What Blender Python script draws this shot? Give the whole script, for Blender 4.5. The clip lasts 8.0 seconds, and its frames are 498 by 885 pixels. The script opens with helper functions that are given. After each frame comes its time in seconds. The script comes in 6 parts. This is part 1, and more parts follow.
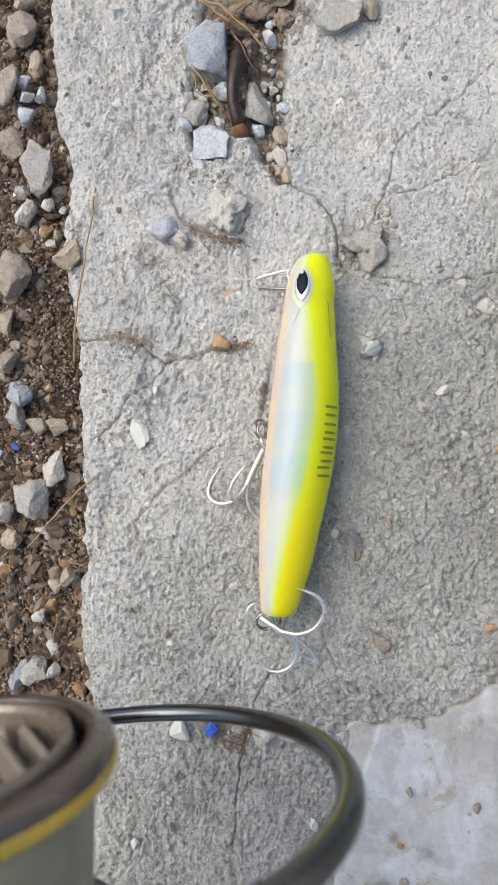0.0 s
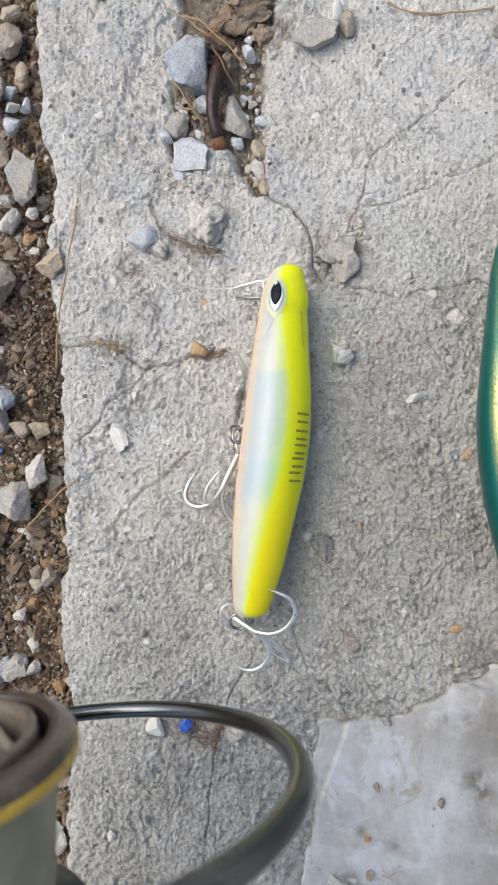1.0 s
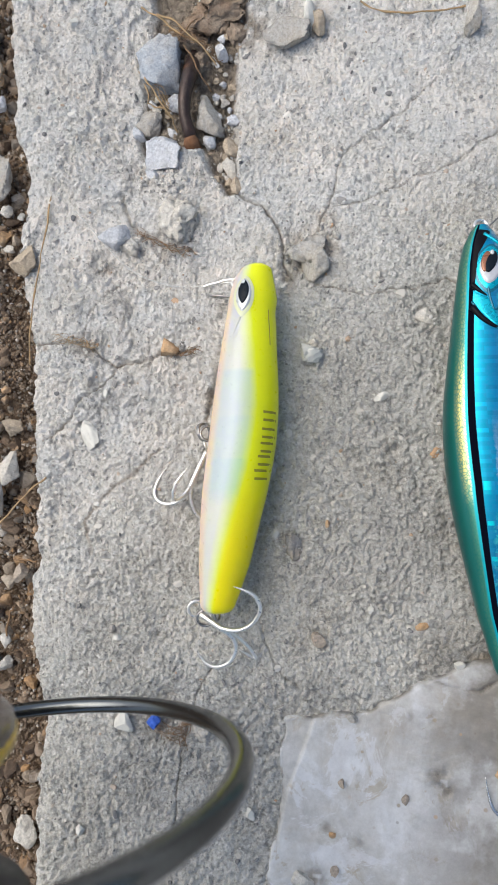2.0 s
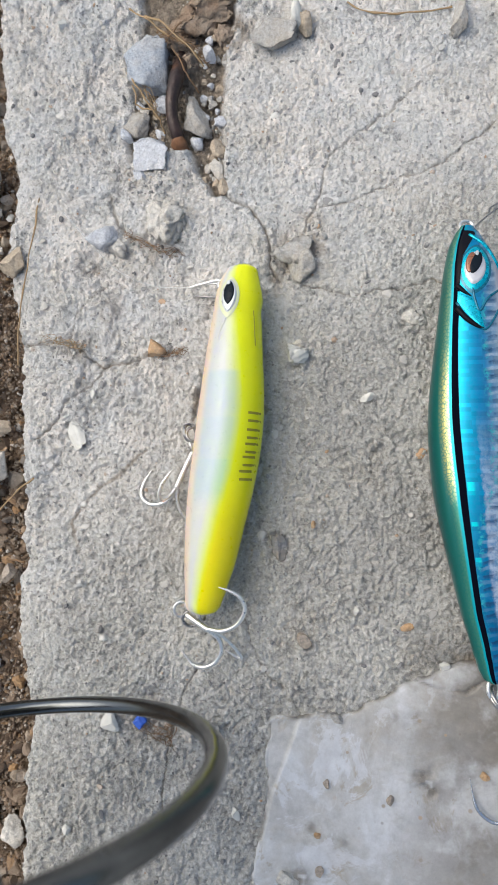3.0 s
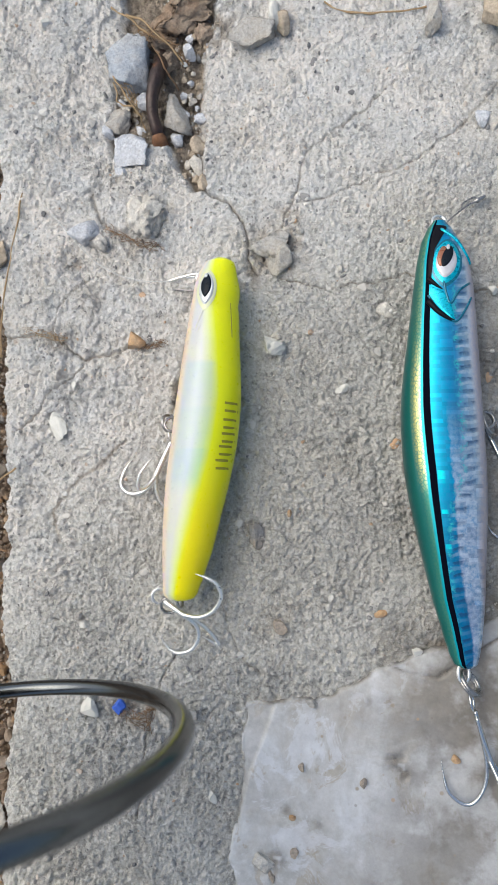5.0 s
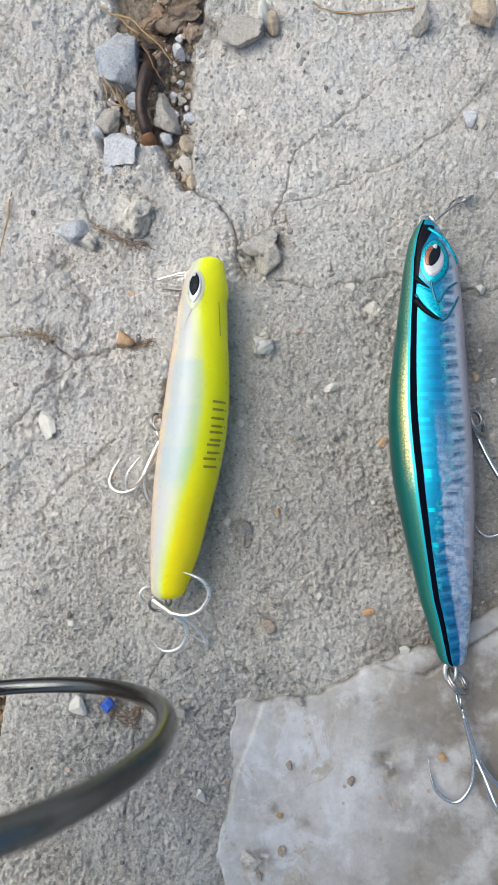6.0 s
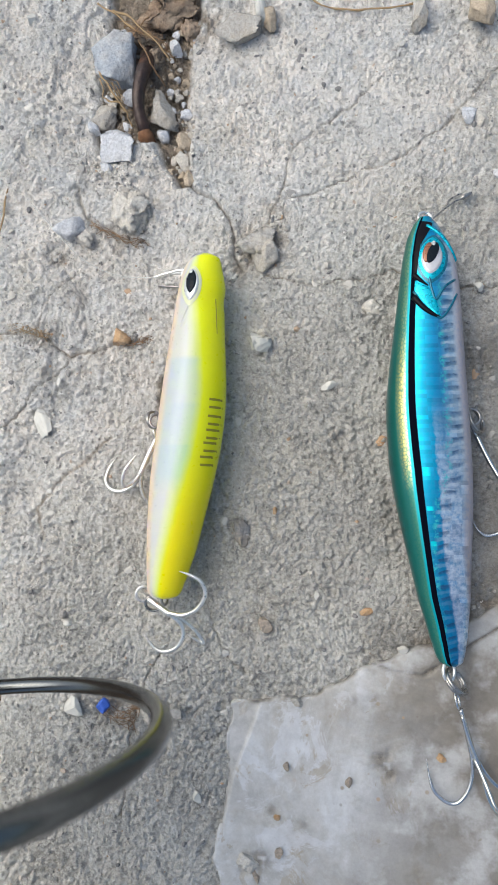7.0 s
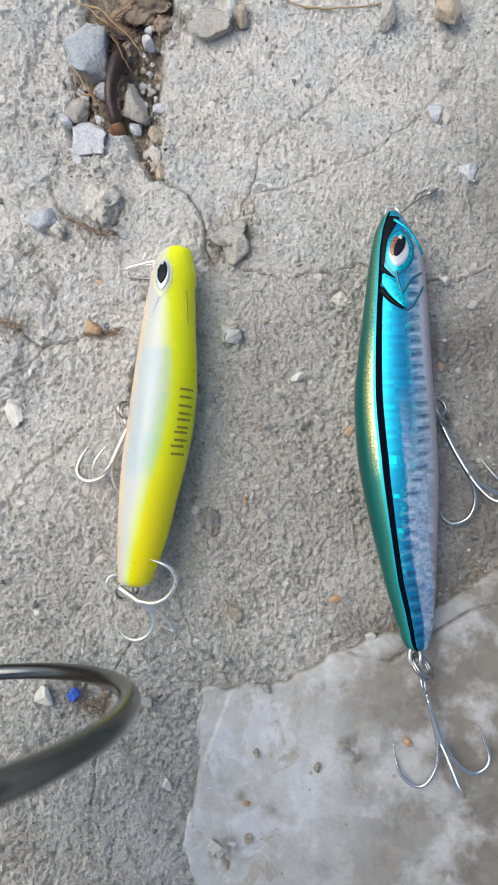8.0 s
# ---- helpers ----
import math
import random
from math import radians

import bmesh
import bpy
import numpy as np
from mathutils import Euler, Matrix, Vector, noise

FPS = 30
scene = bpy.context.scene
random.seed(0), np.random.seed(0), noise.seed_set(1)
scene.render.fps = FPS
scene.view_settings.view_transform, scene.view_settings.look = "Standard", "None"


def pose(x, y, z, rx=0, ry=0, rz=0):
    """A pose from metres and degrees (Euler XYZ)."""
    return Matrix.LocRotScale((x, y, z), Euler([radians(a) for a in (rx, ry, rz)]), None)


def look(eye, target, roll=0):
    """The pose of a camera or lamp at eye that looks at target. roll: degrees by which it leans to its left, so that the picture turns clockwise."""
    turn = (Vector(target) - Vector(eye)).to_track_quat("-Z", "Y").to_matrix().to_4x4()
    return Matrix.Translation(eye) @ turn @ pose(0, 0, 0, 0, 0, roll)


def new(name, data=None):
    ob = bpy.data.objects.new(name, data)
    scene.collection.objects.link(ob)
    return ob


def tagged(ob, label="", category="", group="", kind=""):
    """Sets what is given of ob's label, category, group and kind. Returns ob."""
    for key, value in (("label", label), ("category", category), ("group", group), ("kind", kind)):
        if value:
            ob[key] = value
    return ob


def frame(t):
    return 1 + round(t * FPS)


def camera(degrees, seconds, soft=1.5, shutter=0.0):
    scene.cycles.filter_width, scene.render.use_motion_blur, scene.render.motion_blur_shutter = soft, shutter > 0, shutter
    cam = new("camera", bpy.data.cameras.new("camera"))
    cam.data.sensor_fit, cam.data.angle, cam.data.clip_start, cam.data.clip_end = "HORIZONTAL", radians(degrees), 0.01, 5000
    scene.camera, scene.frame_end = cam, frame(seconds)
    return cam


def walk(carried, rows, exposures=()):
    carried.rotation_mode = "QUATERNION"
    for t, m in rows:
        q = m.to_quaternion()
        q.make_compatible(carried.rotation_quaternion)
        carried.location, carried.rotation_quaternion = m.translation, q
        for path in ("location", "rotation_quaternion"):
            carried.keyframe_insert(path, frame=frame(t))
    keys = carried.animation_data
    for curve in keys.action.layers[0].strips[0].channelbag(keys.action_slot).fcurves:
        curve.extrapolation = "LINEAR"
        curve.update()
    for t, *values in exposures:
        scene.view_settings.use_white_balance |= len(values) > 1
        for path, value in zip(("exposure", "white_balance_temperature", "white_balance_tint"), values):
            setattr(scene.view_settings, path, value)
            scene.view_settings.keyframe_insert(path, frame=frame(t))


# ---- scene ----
cam = camera(38, 8.0)
# seconds, place, turn
PATH = [
    (0, 0.02697, 0.02766, 0.20701, 4.827, 7.259, -0.023),
    (0.5, 0.02941, 0.02895, 0.21155, 4.713, 7.018, 0.192),
    (1, 0.03387, 0.02931, 0.21246, 4.695, 6.968, 0.347),
    (1.5, 0.03995, 0.02925, 0.21237, 4.553, 7.095, 0.5),
    (3, 0.04965, 0.0296, 0.21179, 4.553, 7.631, 0.658),
    (3.5, 0.05214, 0.0284, 0.21193, 4.565, 7.599, 0.668),
    (4, 0.05425, 0.02876, 0.21514, 4.532, 7.686, 0.68),
    (4.5, 0.05448, 0.02737, 0.21486, 4.613, 7.54, 0.687),
    (6, 0.05822, 0.02552, 0.21496, 4.713, 7.073, 0.718),
    (6.5, 0.05805, 0.02554, 0.21537, 4.817, 7.133, 0.75),
    (7, 0.05869, 0.0244, 0.2132, 4.924, 7.018, 0.755),
    (7.5, 0.05828, 0.02432, 0.21456, 5.026, 6.707, 0.769),
    (8, 0.06052, 0.02019, 0.21511, 5.211, 5.102, 0.665),
]
walk(cam, [(t, pose(*place)) for t, *place in PATH], ((0.0, 0.15, 6500, 6.0), (8.0, 0.16, 6500, 4.5)))

# the lens is focused on the ground; the reel close to it goes soft
cam.data.dof.use_dof, cam.data.dof.focus_distance, cam.data.dof.aperture_fstop = True, 0.2, 28.0

# world and light: open shade, the brighter sky stands over the gravel side
world = bpy.data.worlds.new("world")
scene.world = world
world.use_nodes = True
sky = world.node_tree.nodes.new("ShaderNodeTexSky")
sky.sky_type, sky.sun_disc = "NISHITA", False
sky.sun_elevation, sky.sun_rotation = radians(58), radians(-66)
sky.air_density, sky.dust_density, sky.ozone_density = 1.0, 4.0, 1.0
world.node_tree.links.new(sky.outputs[0], world.node_tree.nodes["Background"].inputs[0])
world.node_tree.nodes["Background"].inputs[1].default_value = 0.16
sun = new("sun", bpy.data.lights.new("sun", "SUN"))
sun.data.energy, sun.data.angle, sun.data.color = 1.7, radians(60), (1.0, 0.97, 0.92)
sun.matrix_world = look((-2.0, 0.9, 3.6), (0, 0, 0))


# ---- materials ----
class Mat:
    """A node material with short ways to its textures."""

    def __init__(self, name, rough=0.6, metal=0.0, coat=0.0):
        self.m = bpy.data.materials.new(name)
        self.m.use_nodes = True
        self.t = self.m.node_tree
        self.b = self.t.nodes["Principled BSDF"]
        self.b.inputs["Roughness"].default_value = rough
        self.b.inputs["Metallic"].default_value = metal
        self.b.inputs["Coat Weight"].default_value = coat
        self.b.inputs["Coat Roughness"].default_value = 0.06
        self.co = self.node("ShaderNodeTexCoord")

    def node(self, kind):
        return self.t.nodes.new(kind)

    def link(self, a, b):
        self.t.links.new(a, b)

    def put(self, value, socket):
        if isinstance(value, bpy.types.NodeSocket):
            self.link(value, socket)
        elif isinstance(value, (tuple, list)):
            socket.default_value = (*value, 1.0)[:4]
        else:
            socket.default_value = value

    def noise(self, scale, detail=3.0, rough=0.55, where=None, distort=0.0):
        n = self.node("ShaderNodeTexNoise")
        n.inputs["Scale"].default_value, n.inputs["Detail"].default_value = scale, detail
        n.inputs["Roughness"].default_value, n.inputs["Distortion"].default_value = rough, distort
        self.link(where or self.co.outputs["Object"], n.inputs["Vector"])
        return n.outputs["Fac"]

    def cells(self, scale, out="Distance", feature="F1", where=None):
        n = self.node("ShaderNodeTexVoronoi")
        n.feature = feature
        n.inputs["Scale"].default_value = scale
        self.link(where or self.co.outputs["Object"], n.inputs["Vector"])
        return n.outputs[out]

    def ramp(self, fac, *stops, smooth=False):
        n = self.node("ShaderNodeValToRGB")
        n.color_ramp.interpolation = "EASE" if smooth else "LINEAR"
        while len(n.color_ramp.elements) < len(stops):
            n.color_ramp.elements.new(0.5)
        for e, (p, c) in zip(n.color_ramp.elements, stops):
            e.position = p
            e.color = (*c, 1) if isinstance(c, (tuple, list)) else (c, c, c, 1)
        self.link(fac, n.inputs[0])
        return n.outputs[0]

    def mix(self, fac, a, b, how="MIX"):
        n = self.node("ShaderNodeMix")
        n.data_type, n.blend_type = "RGBA", how
        self.put(fac, n.inputs[0])
        self.put(a, n.inputs[6])
        self.put(b, n.inputs[7])
        return n.outputs[2]

    def math(self, how, a, b=0.0, c=0.0):
        n = self.node("ShaderNodeMath")
        n.operation = how
        for v, s in zip((a, b, c), n.inputs):
            self.put(v, s)
        return n.outputs[0]

    def attr(self, name):
        n = self.node("ShaderNodeAttribute")
        n.attribute_name = name
        return n.outputs["Fac"]

    def island(self):
        return self.node("ShaderNodeNewGeometry").outputs["Random Per Island"]

    def chance(self):
        return self.node("ShaderNodeObjectInfo").outputs["Random"]

    def uv(self):
        n = self.node("ShaderNodeSeparateXYZ")
        self.link(self.co.outputs["UV"], n.inputs[0])
        return n.outputs[0], n.outputs[1]

    def colour(self, value):
        self.put(value, self.b.inputs["Base Color"])
        return self

    def rough(self, value):
        self.put(value, self.b.inputs["Roughness"])
        return self

    def metal(self, value):
        self.put(value, self.b.inputs["Metallic"])
        return self

    def bump(self, height, distance, strength=1.0):
        n = self.node("ShaderNodeBump")
        n.inputs["Strength"].default_value, n.inputs["Distance"].default_value = strength, distance
        self.link(height, n.inputs["Height"])
        self.link(n.outputs[0], self.b.inputs["Normal"])
        return self


def concrete_material():
    k = Mat("weathered_concrete", 0.93)
    broad = k.noise(26, 5, 0.6)
    c = k.ramp(broad, (0.3, (0.46, 0.447, 0.419)), (0.5, (0.585, 0.569, 0.533)), (0.7, (0.70, 0.681, 0.639)))
    # the dusty, scoured part is paler than the trowelled part
    c = k.mix(k.math("MULTIPLY", k.attr("worn"), k.ramp(k.noise(60, 5, 0.65), (0.3, 0.45), (0.6, 0.95))), c, k.mix(k.ramp(k.noise(45, 4, 0.6), (0.42, 0.0), (0.6, 1.0)), (0.88, 0.825, 0.77), (0.74, 0.735, 0.73)))
    c = k.mix(k.ramp(k.noise(190, 5, 0.65), (0.46, 0.0), (0.66, 0.6)), c, (0.66, 0.645, 0.605))
    c = k.mix(k.ramp(k.noise(150, 4, 0.6, distort=0.5), (0.58, 0.0), (0.72, 0.6)), c, (0.26, 0.26, 0.255))
    c = k.mix(k.ramp(k.noise(40, 4, 0.6), (0.52, 0.0), (0.70, 0.30)), c, (0.52, 0.46, 0.37))
    grain = k.noise(800, 4, 0.7)
    c = k.mix(k.ramp(k.noise(300, 3, 0.6, distort=1.2), (0.57, 0.0), (0.66, 0.5)), c, (0.27, 0.262, 0.25))
    c = k.mix(k.ramp(k.noise(360, 3, 0.6, distort=1.0), (0.57, 0.0), (0.66, 0.45)), c, (0.72, 0.70, 0.665))
    c = k.mix(0.32, c, k.ramp(k.noise(1900, 3, 0.75), (0.34, 0.22), (0.5, 0.5), (0.66, 0.80)), "OVERLAY")
    c = k.mix(0.55, c, k.ramp(grain, (0.30, 0.18), (0.5, 0.5), (0.70, 0.84)), "OVERLAY")
    # sand and small stones set in the paste
    for scale, share, strength in ((900, 0.78, 0.55), (520, 0.84, 0.55), (250, 0.90, 0.4)):
        pick = k.node("ShaderNodeSeparateColor")
        k.link(k.cells(scale, "Color"), pick.inputs[0])
        body = k.ramp(k.cells(scale), (0.0, 1.0), (0.26, 1.0), (0.40, 0.0))
        few = k.ramp(pick.outputs[0], (share, 0.0), (share + 0.03, 1.0))
        tone = k.ramp(pick.outputs[1], (0.0, (0.15, 0.155, 0.16)), (0.35, (0.27, 0.27, 0.27)), (0.55, (0.40, 0.40, 0.41)), (0.8, (0.66, 0.64, 0.60)), (0.95, (0.60, 0.59, 0.56)), (1.0, (0.50, 0.33, 0.2)))
        c = k.mix(k.math("MULTIPLY", k.math("MULTIPLY", body, few), strength), c, tone)
    # dirt, and soft shade right of the lures, both painted into the colour
    c = k.mix(k.math("MULTIPLY", k.attr("dirt_shade"), k.ramp(k.noise(60, 5, 0.65), (0.3, 0.5), (0.65, 0.9))), c, (0.20, 0.19, 0.18))
    # soil lodged in the hole, the joints and the cracks, and painted shade by the marble
    earth = k.ramp(k.noise(450, 5, 0.7), (0.3, (0.10, 0.07, 0.047)), (0.7, (0.42, 0.345, 0.265)))
    c = k.mix(k.attr("soil"), c, earth)
    k.colour(c)
    k.bump(k.math("ADD", k.noise(1500, 3, 0.7), k.math("MULTIPLY", k.noise(620, 5, 0.7), 1.8)), 0.0010, 1.0)
    return k.m


def soil_material():
    k = Mat("brown_soil", 0.95)
    c = k.ramp(k.noise(60, 4), (0.3, (0.09, 0.06, 0.04)), (0.7, (0.21, 0.142, 0.092)))
    c = k.mix(0.7, c, k.ramp(k.noise(900, 4, 0.7), (0.3, 0.25), (0.7, 0.8)), "OVERLAY")
    k.colour(c)
    k.bump(k.noise(1200, 4, 0.7), 0.0014, 1.0)
    return k.m


def stone_material(name, dark, light, veins=0.3, by="island", dust=0.6):
    k = Mat(name, 0.8)
    pick = k.island() if by == "island" else k.chance()
    c = k.mix(k.noise(220, 4, 0.65), dark, light)
    c = k.mix(k.ramp(k.noise(90, 3, 0.6, distort=1.5), (0.5, 0.0), (0.58, veins)), c, light)
    c = k.mix(k.math("MULTIPLY", pick, 0.5 * dust), c, (0.35, 0.31, 0.27))
    # stains and clinging dust
    c = k.mix(k.ramp(k.noise(130, 5, 0.7), (0.42, 0.0), (0.60, dust)), c, (0.38, 0.315, 0.24))
    c = k.mix(k.ramp(k.noise(320, 5, 0.7), (0.54, 0.0), (0.68, 0.5)), c, tuple(0.55 * v for v in dark))
    c = k.mix(0.6, c, k.ramp(k.noise(1300, 3, 0.7), (0.3, 0.3), (0.7, 0.75)), "OVERLAY")
    k.colour(c)
    k.bump(k.math("ADD", k.noise(900, 4, 0.65), k.noise(350, 4, 0.65)), 0.0006, 0.8)
    return k.m


def gravel_material():
    k = Mat("mixed_gravel", 0.85)
    c = k.ramp(k.island(), (0.0, (0.07, 0.046, 0.031)), (0.25, (0.13, 0.089, 0.06)), (0.45, (0.20, 0.146, 0.102)), (0.60, (0.27, 0.218, 0.165)), (0.74, (0.19, 0.168, 0.145)), (0.84, (0.33, 0.195, 0.09)), (0.93, (0.36, 0.315, 0.26)), (1.0, (0.55, 0.53, 0.50)))
    c = k.mix(0.6, c, k.ramp(k.noise(800, 4, 0.7), (0.3, 0.25), (0.7, 0.75)), "OVERLAY")
    c = k.mix(k.ramp(k.noise(140, 3), (0.42, 0.0), (0.66, 0.45)), c, (0.19, 0.132, 0.088))
    k.colour(c)
    k.bump(k.noise(1100, 3, 0.7), 0.0004, 0.7)
    return k.m


def marble_material():
    k = Mat("grey_white_marble", 0.42)
    c = k.ramp(k.noise(24, 6, 0.65, distort=1.0), (0.32, (0.37, 0.355, 0.335)), (0.43, (0.46, 0.452, 0.44)), (0.52, (0.51, 0.512, 0.515)), (0.62, (0.60, 0.61, 0.63)))
    c = k.mix(k.ramp(k.noise(36, 5, 0.65, distort=1.4), (0.50, 0.0), (0.66, 0.55)), c, (0.36, 0.315, 0.255))
    # thin pale veins
    c = k.mix(k.ramp(k.noise(30, 4, 0.6, distort=2.0), (0.485, 0.0), (0.50, 0.2), (0.515, 0.0)), c, (0.66, 0.67, 0.68))
    c = k.mix(k.ramp(k.noise(85, 5, 0.7, distort=0.6), (0.55, 0.0), (0.68, 0.5)), c, (0.55, 0.555, 0.55))
    # milky patches with ragged edges, and rusty beige spots
    c = k.mix(k.ramp(k.noise(55, 6, 0.7, distort=0.8), (0.53, 0.0), (0.565, 0.55)), c, (0.60, 0.61, 0.64))
    c = k.mix(k.ramp(k.noise(75, 5, 0.7, distort=0.6), (0.61, 0.0), (0.645, 0.55)), c, (0.34, 0.28, 0.20))
    # brown film on the right, darkened further to paint in soft shade
    c = k.mix(k.math("MULTIPLY", k.attr("dirt_shade"), k.ramp(k.noise(48, 5, 0.65), (0.40, 0.5), (0.52, 0.97))), c, k.ramp(k.noise(90, 5, 0.6), (0.3, (0.115, 0.10, 0.083)), (0.7, (0.20, 0.18, 0.154))))
    c = k.mix(0.2, c, k.ramp(k.noise(300, 5, 0.75), (0.32, 0.2), (0.5, 0.5), (0.68, 0.8)), "OVERLAY")
    for scale, share, size in ((300, 0.95, 0.22), (520, 0.96, 0.28)):
        spots = k.ramp(k.cells(scale), (0.0, 1.0), (size * 0.5, 1.0), (size, 0.0))
        pick = k.node("ShaderNodeSeparateColor")
        k.link(k.cells(scale, "Color"), pick.inputs[0])
        some = k.ramp(pick.outputs[0], (share, 0.0), (share + 0.04, 0.8))
        c = k.mix(k.math("MULTIPLY", spots, some), c, k.ramp(pick.outputs[1], (0.0, (0.13, 0.115, 0.10)), (0.6, (0.28, 0.22, 0.15)), (1.0, (0.42, 0.25, 0.13))))
    c = k.mix(k.math("MULTIPLY", k.attr("chip"), 0.75), c, k.ramp(k.noise(300, 4, 0.7), (0.3, (0.27, 0.25, 0.225)), (0.7, (0.47, 0.445, 0.405))))
    c = k.mix(k.attr("smudge"), c, k.ramp(k.noise(500, 4, 0.7), (0.35, (0.05, 0.046, 0.042)), (0.65, (0.22, 0.19, 0.155))))
    k.colour(c)
    k.rough(k.ramp(k.noise(120, 4), (0.3, 0.34), (0.7, 0.62)))
    k.bump(k.math("ADD", k.noise(420, 5, 0.7), k.math("MULTIPLY", k.noise(110, 3), 1.2)), 0.0004, 0.5)
    return k.m


def yellow_lure_material():
    k = Mat("pearl_and_chartreuse_paint", 0.3, 0.0, 0.18)
    u, v = k.uv()
    wobble = k.math("MULTIPLY", k.math("SUBTRACT", k.noise(160, 2), 0.5), 0.03)
    shift = k.ramp(u, (0.0, 0.36), (0.10, 0.27), (0.25, 0.12), (0.42, 0.06), (0.56, 0.09), (0.70, 0.15), (0.85, 0.26), (1.0, 0.34))
    w = k.math("ADD", k.math("ADD", v, shift), wobble)
    c = k.ramp(w, (0.0, (0.46, 0.465, 0.46)), (0.52, (0.50, 0.515, 0.50)), (0.64, (0.56, 0.61, 0.30)), (0.79, (0.66, 0.71, 0.0)), (1.0, (0.72, 0.74, 0.0)))
    # the yellow deepens towards the tail
    c = k.mix(k.math("MULTIPLY", k.ramp(u, (0.55, 0.0), (0.80, 0.9)), k.ramp(w, (0.70, 0.0), (0.84, 1.0))), c, (0.74, 0.65, 0.0))
    # a pale blue middle with faint joints
    blue = k.ramp(u, (0.312, 0.0), (0.326, 0.6), (0.445, 0.40), (0.455, 0.6), (0.565, 0.5), (0.57, 0.75), (0.65, 0.65), (0.70, 0.0))
    side = k.ramp(w, (0.12, 0.45), (0.45, 0.75), (0.68, 0.8), (0.80, 0.0))
    c = k.mix(k.math("MULTIPLY", blue, side), c, k.mix(k.math("MULTIPLY", k.ramp(w, (0.50, 0.0), (0.70, 1.0)), k.ramp(u, (0.45, 0.25), (0.57, 1.0))), (0.30, 0.43, 0.53), (0.28, 0.54, 0.38)))
    c = k.mix(k.ramp(v, (0.0, 0.85), (0.08, 0.5), (0.20, 0.0), smooth=True), c, (0.76, 0.53, 0.34))
    k.colour(c)
    k.rough(k.ramp(k.noise(700, 3), (0.3, 0.26), (0.7, 0.40)))
    k.b.inputs["Specular IOR Level"].default_value = 0.4
    k.b.inputs["Subsurface Weight"].default_value = 0.8
    k.b.inputs["Subsurface Radius"].default_value = (0.007, 0.007, 0.0008)
    k.b.inputs["Subsurface Scale"].default_value = 1.0
    k.bump(k.math("ADD", k.noise(900, 2), k.noise(140, 3)), 0.00008, 0.5)
    return k.m


def blue_lure_material():
    k = Mat("blue_holographic_foil", 0.3, 0.55, 0.0)
    u, v = k.uv()
    shift = k.ramp(u, (0.0, 0.26), (0.10, 0.20), (0.24, 0.22), (0.40, 0.27), (0.58, 0.30), (0.85, 0.28), (1.0, 0.36))
    spread_out = k.ramp(u, (0.0, 0.75), (0.15, 0.92), (0.3, 1.0), (0.75, 0.95), (1.0, 0.55))
    w = k.math("ADD", k.math("MULTIPLY", k.math("SUBTRACT", v, shift), spread_out), 0.3)
    back = k.ramp(w, (0.0, (0.003, 0.075, 0.070)), (0.16, (0.004, 0.13, 0.115)), (0.22, (0.02, 0.20, 0.15)), (0.24, (0.0, 0.30, 0.36)), (0.265, (0.0, 0.36, 0.43)))
    # the flank turns from cyan to lilac and silver, sooner towards the tail
    far = k.math("ADD", w, k.ramp(u, (0.3, 0.0), (0.6, 0.06), (0.9, 0.16)))
    flank = k.ramp(far, (0.345, (0.0, 0.36, 0.50)), (0.48, (0.0, 0.32, 0.50)), (0.60, (0.0, 0.23, 0.44)), (0.69, (0.02, 0.20, 0.38)), (0.76, (0.12, 0.28, 0.42)), (0.86, (0.30, 0.40, 0.48)), (0.90, (0.40, 0.43, 0.48)), (0.94, (0.40, 0.38, 0.42)), (1.0, (0.36, 0.33, 0.35)))
    # a pale reflected sheen painted into the colour along the hind half
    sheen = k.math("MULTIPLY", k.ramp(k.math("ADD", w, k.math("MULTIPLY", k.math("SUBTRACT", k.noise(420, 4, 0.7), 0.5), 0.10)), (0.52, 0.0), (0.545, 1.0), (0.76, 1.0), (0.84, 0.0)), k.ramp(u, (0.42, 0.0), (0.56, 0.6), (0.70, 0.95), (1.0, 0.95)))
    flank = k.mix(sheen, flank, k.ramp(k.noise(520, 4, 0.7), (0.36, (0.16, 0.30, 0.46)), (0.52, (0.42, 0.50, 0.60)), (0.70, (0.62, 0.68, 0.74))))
    # deeper blue beside the stripe towards the tail
    flank = k.mix(k.math("MULTIPLY", k.ramp(u, (0.55, 0.0), (0.75, 0.6)), k.ramp(w, (0.50, 1.0), (0.56, 0.0))), flank, (0.0, 0.13, 0.28))
    # foil rungs across the flank, each a little different
    cell = k.node("ShaderNodeCombineXYZ")
    k.link(k.math("FLOOR", k.math("MULTIPLY", u, 108.0)), cell.inputs[0])
    k.link(k.math("FLOOR", k.math("MULTIPLY", k.math("POWER", w, 2.2), 5.0)), cell.inputs[1])
    r = k.node("ShaderNodeTexWhiteNoise")
    k.link(cell.outputs[0], r.inputs["Vector"])
    fade = k.ramp(w, (0.35, 0.30), (0.58, 0.32), (0.70, 0.45), (0.86, 0.5), (0.91, 0.0))
    c = k.mix(fade, flank, k.ramp(r.outputs["Value"], (0.0, 0.22), (0.5, 0.48), (0.85, 0.62), (1.0, 0.85)), "OVERLAY")
    step = k.math("FRACT", k.math("ADD", k.math("MULTIPLY", u, 36.0), k.math("ADD", k.math("MULTIPLY", v, 0.9), k.math("MULTIPLY", k.noise(260, 3), 0.5))))
    # the column of rungs leans over to the stripe at the tail
    lean = k.math("ADD", w, k.ramp(u, (0.5, 0.0), (0.58, 0.05), (0.66, 0.22), (0.80, 0.33), (1.0, 0.38)))
